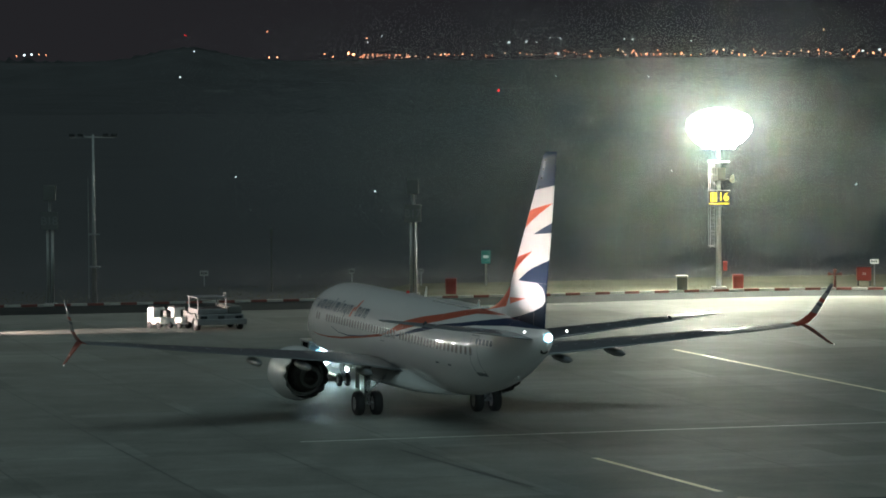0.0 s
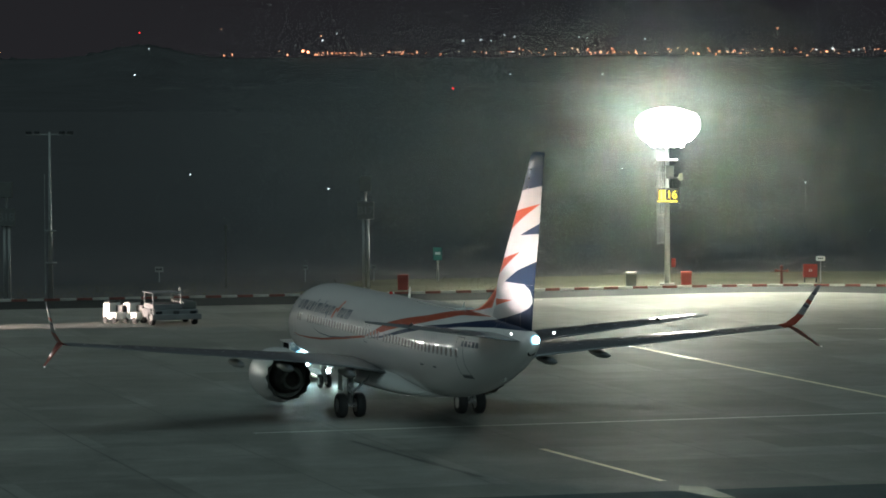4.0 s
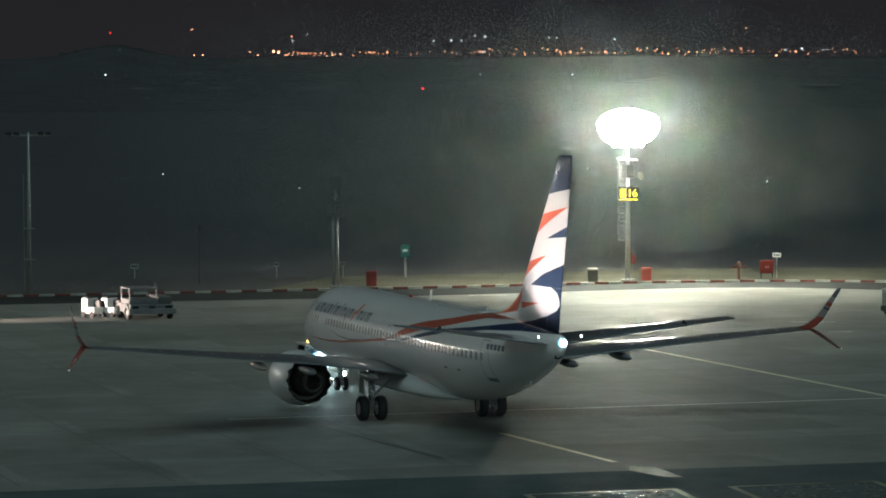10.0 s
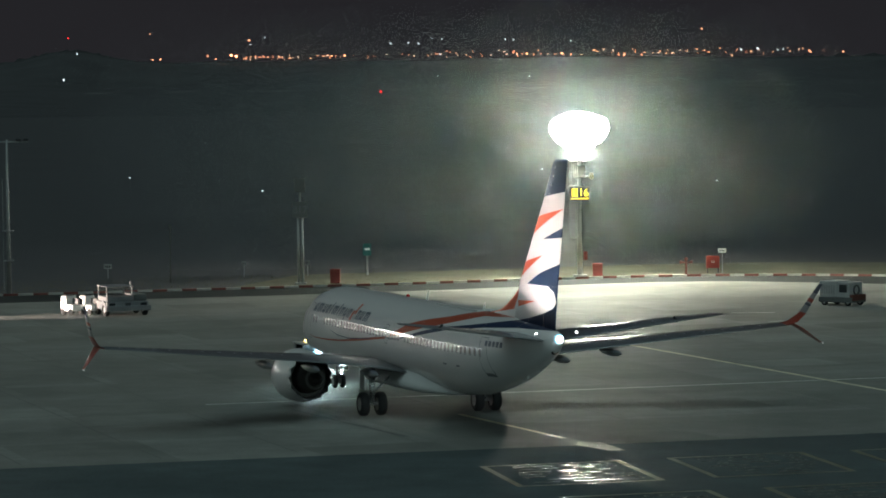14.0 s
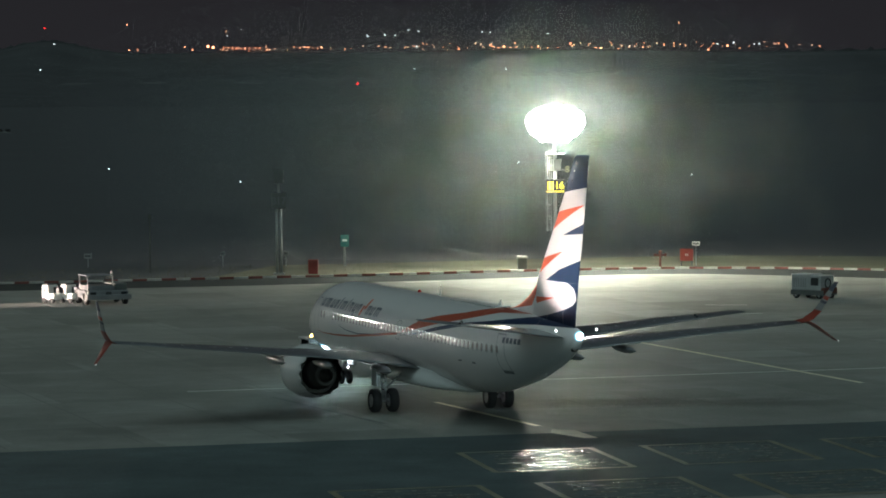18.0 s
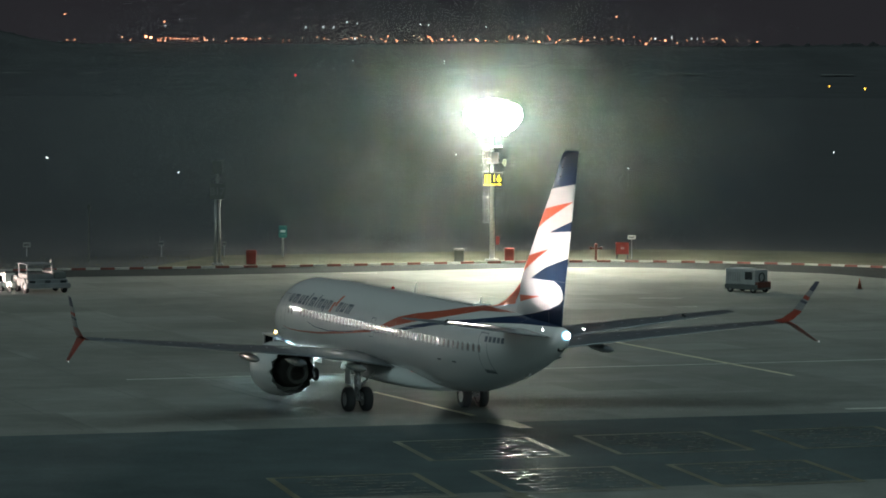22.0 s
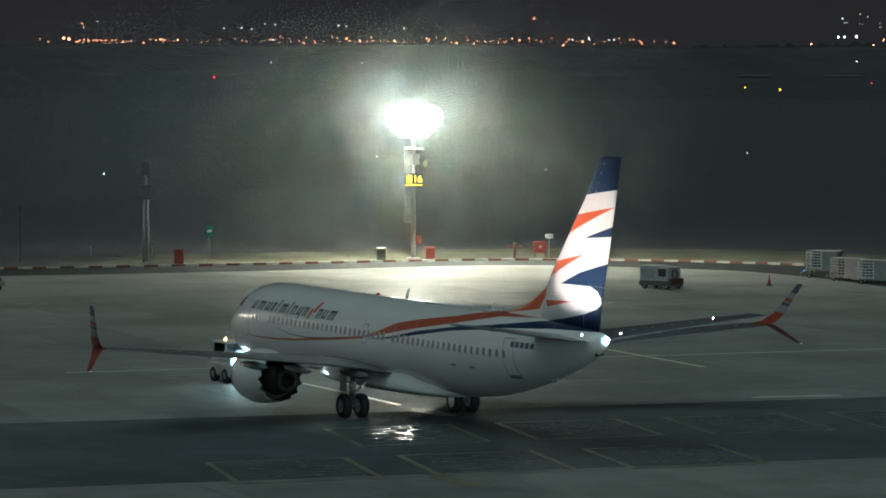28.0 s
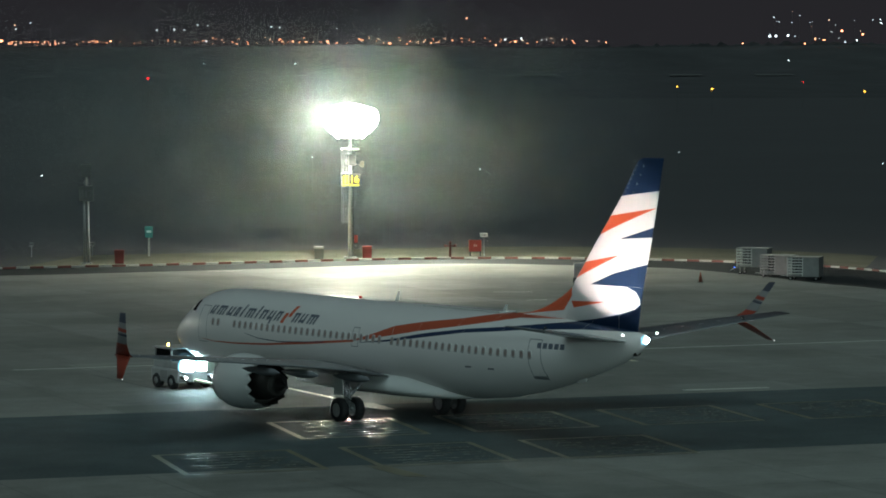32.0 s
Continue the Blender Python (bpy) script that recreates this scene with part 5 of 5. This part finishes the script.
bm = new_bm()
turned(bm, [(1.22, 0.16), (1.34, 0.15), (1.46, 0.05), (1.5, 0.0)], "z", 12)
part("cap", bm, M_RUSTRED, t)
for px in (-0.45, 0.45):
    bm = new_bm()
    tube(bm, (px, 0, 0.92), (px, 0, 1.16), 0.09, None, 8)
    part("valve", bm, M_RUSTRED, t)
t = thing("traffic_cone", "orange traffic cone standing on concrete", "cone", pose(36.25, 252.2, 0))
bm = new_bm()
tube(bm, (0, 0, 0.05), (0, 0, 0.78), 0.16, 0.03, 16)
part("cone", bm, M_CONE, t, "", True)
bm = new_bm()
box(bm, -0.24, 0.24, -0.24, 0.24, 0, 0.05, 0.015)
part("foot", bm, M_DARK, t)


def small_wheel(x, y, r, w, parent, hub=M_RIM):
    b = new_bm()
    turned(b, [(-w / 2, r * 0.5), (-w / 2, r * 0.9), (-w * 0.3, r), (w * 0.3, r), (w / 2, r * 0.9), (w / 2, r * 0.5)], "y", 20)
    o = part("wheel", b, M_TYRE, parent, "", True)
    o.location = (x, y, r)
    b = new_bm()
    turned(b, [(-w * 0.45, 0.01), (-w * 0.40, r * 0.52), (w * 0.40, r * 0.52), (w * 0.45, 0.01)], "y", 14)
    part("hub", b, hub, o, "", True)
    return o


# ---- ground power cart ----
t = thing("ground_power_cart", "boxy white ground power cart parked on the apron", "power unit", pose(27.7, 248.6, 0, 0, 0, -42))
bm = new_bm()
box(bm, -1.45, 1.40, -0.85, 0.85, 0.24, 0.60, 0.03)
part("chassis", bm, M_HOUSING, t)
bm = new_bm()
box(bm, -1.40, 0.15, -0.82, 0.82, 0.60, 1.72, 0.07)
part("housing", bm, M_OFFWHITE, t, "white generator housing")
bm = new_bm()
box(bm, 0.15, 1.15, -0.80, 0.80, 0.60, 1.64, 0.06)
part("control_end", bm, M_OFFWHITE, t)
# flat dark plate drawn for the shade of the control recess
bm = new_bm()
box(bm, 0.30, 0.95, -0.83, -0.79, 0.95, 1.5, 0.02)
part("control_panel", bm, M_DARK, t, "flat dark plate drawn for the shaded control recess")
bm = new_bm()
for i in range(24):
    a0, a1 = 2 * math.pi * i / 24, 2 * math.pi * (i + 1) / 24
    tube(bm, (1.20, 0.32 * math.cos(a0), 1.1 + 0.32 * math.sin(a0)), (1.20, 0.32 * math.cos(a1), 1.1 + 0.32 * math.sin(a1)), 0.05, None, 6)
part("coiled_cable", bm, M_DARK, t)
bm = new_bm()
box(bm, 1.15, 1.45, -0.8, 0.8, 0.38, 0.80, 0.05)
part("bumper", bm, M_RUSTRED, t, "dull red bumper")
for i in range(6):
    bm = new_bm()
    box(bm, -1.2 + i * 0.2, -1.08 + i * 0.2, -0.835, -0.822, 0.8, 1.45)
    part("louvre", bm, M_GREYPAINT, t)
for wx in (-1.0, 1.0):
    for wy in (-0.72, 0.72):
        small_wheel(wx, wy, 0.24, 0.2, t)


# ---- baggage carts ----
def baggage_cart(x, y, rz, top, cage):
    t = thing("baggage_cart", "white caged baggage cart with barred front on thin legs", "baggage cart", pose(x, y, 0, 0, 0, rz), "baggage carts parked in a row")
    z0 = top - 1.42
    b = new_bm()
    box(b, -1.25, 1.25, -0.8, 0.8, z0 - 0.10, z0, 0.02)
    part("deck", b, M_GREYPAINT, t)
    b = new_bm()
    box(b, -1.27, 1.27, -0.84, 0.84, top - 0.05, top + 0.02, 0.02)
    part("roof", b, M_KERBWHITE, t)
    b = new_bm()
    box(b, 1.21, 1.25, -0.8, 0.8, z0, top - 0.05)
    part("end_panel", b, M_GREYPAINT, t, "grey sheet end panel")
    b = new_bm()
    box(b, 0.0, 1.21, -0.82, -0.79, z0, top - 0.05)
    part("side_panel", b, M_GREYPAINT, t, "grey sheet side panel")
    # back panel painted dark to show the shade inside the cart
    b = new_bm()
    box(b, -1.25, 1.21, 0.79, 0.82, z0, top - 0.05)
    part("back_panel", b, M_DARK, t, "back panel coloured dark for the shade inside")
    for px, py in ((-1.23, -0.8), (-1.23, 0.8), (-0.03, -0.8)):
        b = new_bm()
        box(b, px - 0.035, px + 0.035, py - 0.035, py + 0.035, z0 - 0.05, top)
        part("post", b, cage, t)
    for i in range(6):
        z = z0 + 0.14 + i * 0.22
        b = new_bm()
        tube(b, (-1.23, -0.81, z), (-0.03, -0.81, z), 0.048, None, 6)
        part("bar", b, cage, t)
        b = new_bm()
        tube(b, (-1.25, -0.8, z), (-1.25, 0.8, z), 0.04, None, 6)
        part("bar", b, cage, t)
    for i in range(3):
        b = new_bm()
        tube(b, (-0.93 + i * 0.30, -0.82, z0), (-0.93 + i * 0.30, -0.82, top - 0.05), 0.018, None, 5)
        part("bar", b, cage, t)
    for wx in (-1.0, 1.0):
        for wy in (-0.7, 0.7):
            b = new_bm()
            tube(b, (wx, wy, 0.26), (wx, wy, z0 - 0.05), 0.05, None, 8)
            part("leg", b, M_KERBWHITE, t)
            small_wheel(wx, wy, 0.15, 0.10, t)
    b = new_bm()
    tube(b, (-1.25, 0, z0 - 0.06), (-1.95, 0, 0.30), 0.03, None, 8)
    part("drawbar", b, M_ROD, t)
    return t


baggage_cart(42.05, 262.5, -24, 2.10, M_WHITE)
baggage_cart(43.3, 258.2, -30, 1.74, M_OFFWHITE)
baggage_cart(44.7, 254.2, -22, 1.80, M_WHITE)


# ---- parked tractor with loader ----
t = thing("parked_tractor", "broad white aircraft tractor with open cab parked on the apron", "tractor", pose(-22.7, 247.4, 0, 0, 0, -70))
bm = new_bm()
box(bm, -2.3, 1.5, -1.5, 1.5, 0.42, 1.02, 0.10)
part("body", bm, M_TRACTOR, t, "low broad white body")
bm = new_bm()
box(bm, 1.5, 1.80, -1.62, 1.62, 0.38, 0.74, 0.06)
part("bumper", bm, M_TRACTOR, t)
bm = new_bm()
box(bm, 1.52, 1.66, -0.2, 0.2, 0.5, 0.95, 0.03)
part("coupling", bm, M_DARK, t)
bm = new_bm()
box(bm, -2.2, 1.2, 0.55, 1.45, 1.02, 1.50, 0.08)
part("engine_cover", bm, M_HOUSING, t, "dull grey engine cover")
bm = new_bm()
box(bm, -1.2, 1.3, -1.45, 0.5, 1.02, 1.36, 0.06)
cab = part("cab_base", bm, M_TRACTOR, t)
for px in (-1.1, 1.2):
    for py in (-1.38, 0.42):
        bm = new_bm()
        tube(bm, (px, py, 1.35), (px - 0.10, py, 2.06), 0.055, None, 8)
        part("cab_pillar", bm, M_TRACTOR, cab)
bm = new_bm()
box(bm, -1.35, 1.25, -1.48, 0.52, 2.02, 2.09, 0.03)
part("cab_roof", bm, M_TRACTOR, cab)
bm = new_bm()
tube(bm, (0.9, 0.4, 2.16), (0.9, 0.4, 2.38), 0.09, 0.06, 10)
part("roof_beacon", bm, M_TRACTOR, cab)
for py in (-1.1, 1.15):
    bm = new_bm()
    box(bm, 1.50, 1.53, py - 0.22, py + 0.22, 0.68, 0.92, 0.01)
    part("headlamp", bm, M_GLASS, t)
for wx in (-1.5, 0.85):
    for wy in (-1.38, 1.38):
        small_wheel(wx, wy, 0.42, 0.3, t)
bm = new_bm()
for k in range(8):
    a0, a1 = math.pi * k / 8, math.pi * (k + 1) / 8
    box(bm, -0.16, 0.16, -0.05, 0.05, 0.0, 0.28, 0, pose(0.85 + 0.52 * math.cos((a0 + a1) / 2), -1.54, 0.42 + 0.52 * math.sin((a0 + a1) / 2), 0, 0, 0) @ pose(0, 0, 0, 0, 90 - math.degrees((a0 + a1) / 2), 0) @ pose(0, 0, -0.14))
part("wheel_arch", bm, M_TRACTOR, t)


def dolly(x, y, rz):
    t = thing("equipment_dolly", "white panelled equipment dolly lit by headlamps", "dolly", pose(x, y, 0, 0, 0, rz), "dollies behind the tractor")
    b = new_bm()
    box(b, -0.62, -0.02, -0.5, 0.5, 0.26, 1.30, 0.06)
    part("body", b, M_WHITE, t)
    b = new_bm()
    box(b, -0.02, 0.62, -0.5, 0.5, 0.26, 0.70, 0.05)
    part("step", b, M_WHITE, t)
    b = new_bm()
    box(b, 0.0, 0.60, 0.05, 0.45, 0.70, 1.15, 0.04)
    part("equipment_box", b, M_DARK, t, "dark equipment box")
    b = new_bm()
    box(b, -0.645, -0.622, -0.10, 0.18, 0.75, 1.15, 0.01)
    part("grille", b, M_DARK, t)
    b = new_bm()
    box(b, -0.40, -0.24, -0.525, -0.502, 0.70, 1.12, 0.01)
    part("slot", b, M_DARK, t)
    b = new_bm()
    box(b, -0.58, -0.06, -0.42, 0.42, 1.30, 1.40, 0.04)
    part("hood", b, M_DARK, t)
    for wx in (-0.4, 0.4):
        for wy in (-0.45, 0.45):
            small_wheel(wx, wy, 0.22, 0.14, t, M_DARK)


dolly(-26.35, 248.6, -40)
dolly(-25.05, 248.6, -40)


# ---- the pushback tug at the nose gear, facing the airliner: its front along -x ----
tug = thing("pushback_tug", "compact white pushback tug with headlamps and amber beacon", "tug")
bm = new_bm()
box(bm, 0.0, 2.7, -1.05, 1.05, 0.34, 1.05, 0.10)
part("body", bm, M_OFFWHITE, tug)
bm = new_bm()
box(bm, 0.05, 0.75, -1.0, 1.0, 1.05, 1.38, 0.06)
part("engine_cover", bm, M_OFFWHITE, tug)
bm = new_bm()
box(bm, 0.85, 2.6, -0.95, 0.95, 1.05, 1.40, 0.05)
cab = part("cab_base", bm, M_OFFWHITE, tug)
for px in (0.92, 2.52):
    for py in (-0.88, 0.88):
        bm = new_bm()
        tube(bm, (px, py, 1.38), (px, py * 0.95, 2.02), 0.05, None, 8)
        part("cab_pillar", bm, M_OFFWHITE, cab)
bm = new_bm()
box(bm, 0.82, 2.62, -0.95, 0.95, 2.0, 2.10, 0.04)
part("cab_roof", bm, M_OFFWHITE, cab)
for px in (0.90, 2.53):
    bm = new_bm()
    box(bm, px, px + 0.02, -0.82, 0.82, 1.42, 2.0)
    part("cab_glass", bm, M_GLASS, cab)
bm = new_bm()
turned(bm, [(2.10, 0.06), (2.20, 0.06), (2.25, 0.03), (2.26, 0.0)], "z", 12, (2.0, 0.4, 0))
part("amber_beacon", bm, M_AMBER, cab, "glowing amber beacon")
# headlamps oversized and backed by glowing discs to draw their bloom
for py in (-0.46, 0.46):
    bm = new_bm()
    tube(bm, (0.03, py, 1.20), (-0.06, py, 1.18), 0.40, 0.41, 20)
    hl = part("headlamp", bm, M_HEAD, tug, "bright round headlamp, oversized to show its bloom")
    bm = new_bm()
    tube(bm, (0.05, py, 1.20), (-0.02, py, 1.19), 0.54, 0.54, 20)
    part("halo_ring", bm, M_HALO, hl, "bluish glowing disc drawn as the headlamp's halo")
# hooded lamps added below the headlamps to brighten ground under the airliner
for py in (-0.8, 0.8):
    bm = new_bm()
    tube(bm, (0.02, py, 0.66), (-0.46, py, 0.63), 0.10, 0.115, 16, False)
    tube(bm, (0.04, py, 0.66), (0.0, py, 0.66), 0.10, 0.10, 16)
    hood = part("fill_beam_lamp", bm, M_DARK, tug, "added hooded lamp that brightens the ground under the airliner")
    bm = new_bm()
    tube(bm, (-0.004, py, 0.66), (-0.03, py, 0.659), 0.075, 0.07, 12)
    part("lamp_glass", bm, M_BEAM, hood, "glowing lamp glass")
bm = new_bm()
tube(bm, (0.0, 0, 0.45), (-2.8, 0, 0.38), 0.07, None, 10)
tube(bm, (-2.8, -0.25, 0.36), (-2.8, 0.25, 0.36), 0.06, None, 8)
part("towbar", bm, M_YELLOW, tug, "yellow steel towbar")
for py in (-1.06, 1.06):
    bm = new_bm()
    box(bm, 1.0, 1.7, py - 0.015, py + 0.015, 0.5, 0.95, 0.01)
    part("side_panel", bm, M_GREYPAINT, tug)
tug_wheels = [small_wheel(wx, wy, 0.38, 0.30, tug) for wx in (0.6, 2.1) for wy in (-0.95, 0.95)]


# ---- how the airliner, its wheels and the tug move ----
def along_rows(t):
    """The airliner's place and heading at any time."""
    for a, b in zip(PUSH, PUSH[1:]):
        if a[0] <= t <= b[0]:
            k = (t - a[0]) / (b[0] - a[0])
            return [p + (q - p) * k for p, q in zip(a[1:], b[1:])]
    return list(PUSH[-1][1:])


def motions():
    walk(plane, [(t, pose(x, y, 0, 0, 0, a)) for t, x, y, a in PUSH])
    rows = []
    for t, x, y, a in PUSH:
        g = Matrix.Translation((x, y, 0)) @ pose(0, 0, 0, 0, 0, a) @ pose(18.4, 0, 0)
        rows.append((t, g))
    walk(tug, rows)
    # red lamps hidden in the fuselage swing out for a moment at each strobe flash
    for o, (bx, bz), first, last in beacons:
        turns = [(0.0, 0.0)]
        for flash in ((5.5, 12.6, 22.5, 31.0) if first == 0 else (5.5, 12.5, 22.5, 31.0)):
            turns += [(flash - 4 / 30, 0.0), (flash - 3 / 30, 0.4), (flash - 2 / 30, 0.8), (flash - 1 / 30, 1.0), (flash + 1 / 30, 1.0), (flash + 2 / 30, 0.8), (flash + 3 / 30, 0.4), (flash + 4 / 30, 0.0)]
        turns.append((32.0, 0.0))
        walk(o, [(t, pose(bx, 0, bz, first + (last - first) * k)) for t, k in turns])
    steps = [round(i * 0.2, 1) for i in range(161)]
    way, last = [0.0], along_rows(0)
    for t in steps[1:]:
        now = along_rows(t)
        way.append(way[-1] + math.hypot(now[0] - last[0], now[1] - last[1]))
        last = now
    for w, r in wheels + [(w, 0.38) for w in tug_wheels]:
        x, y, z = w.location
        walk(w, [(t, pose(x, y, z, 0, -math.degrees(d / r), 0)) for t, d in zip(steps, way)])


motions()
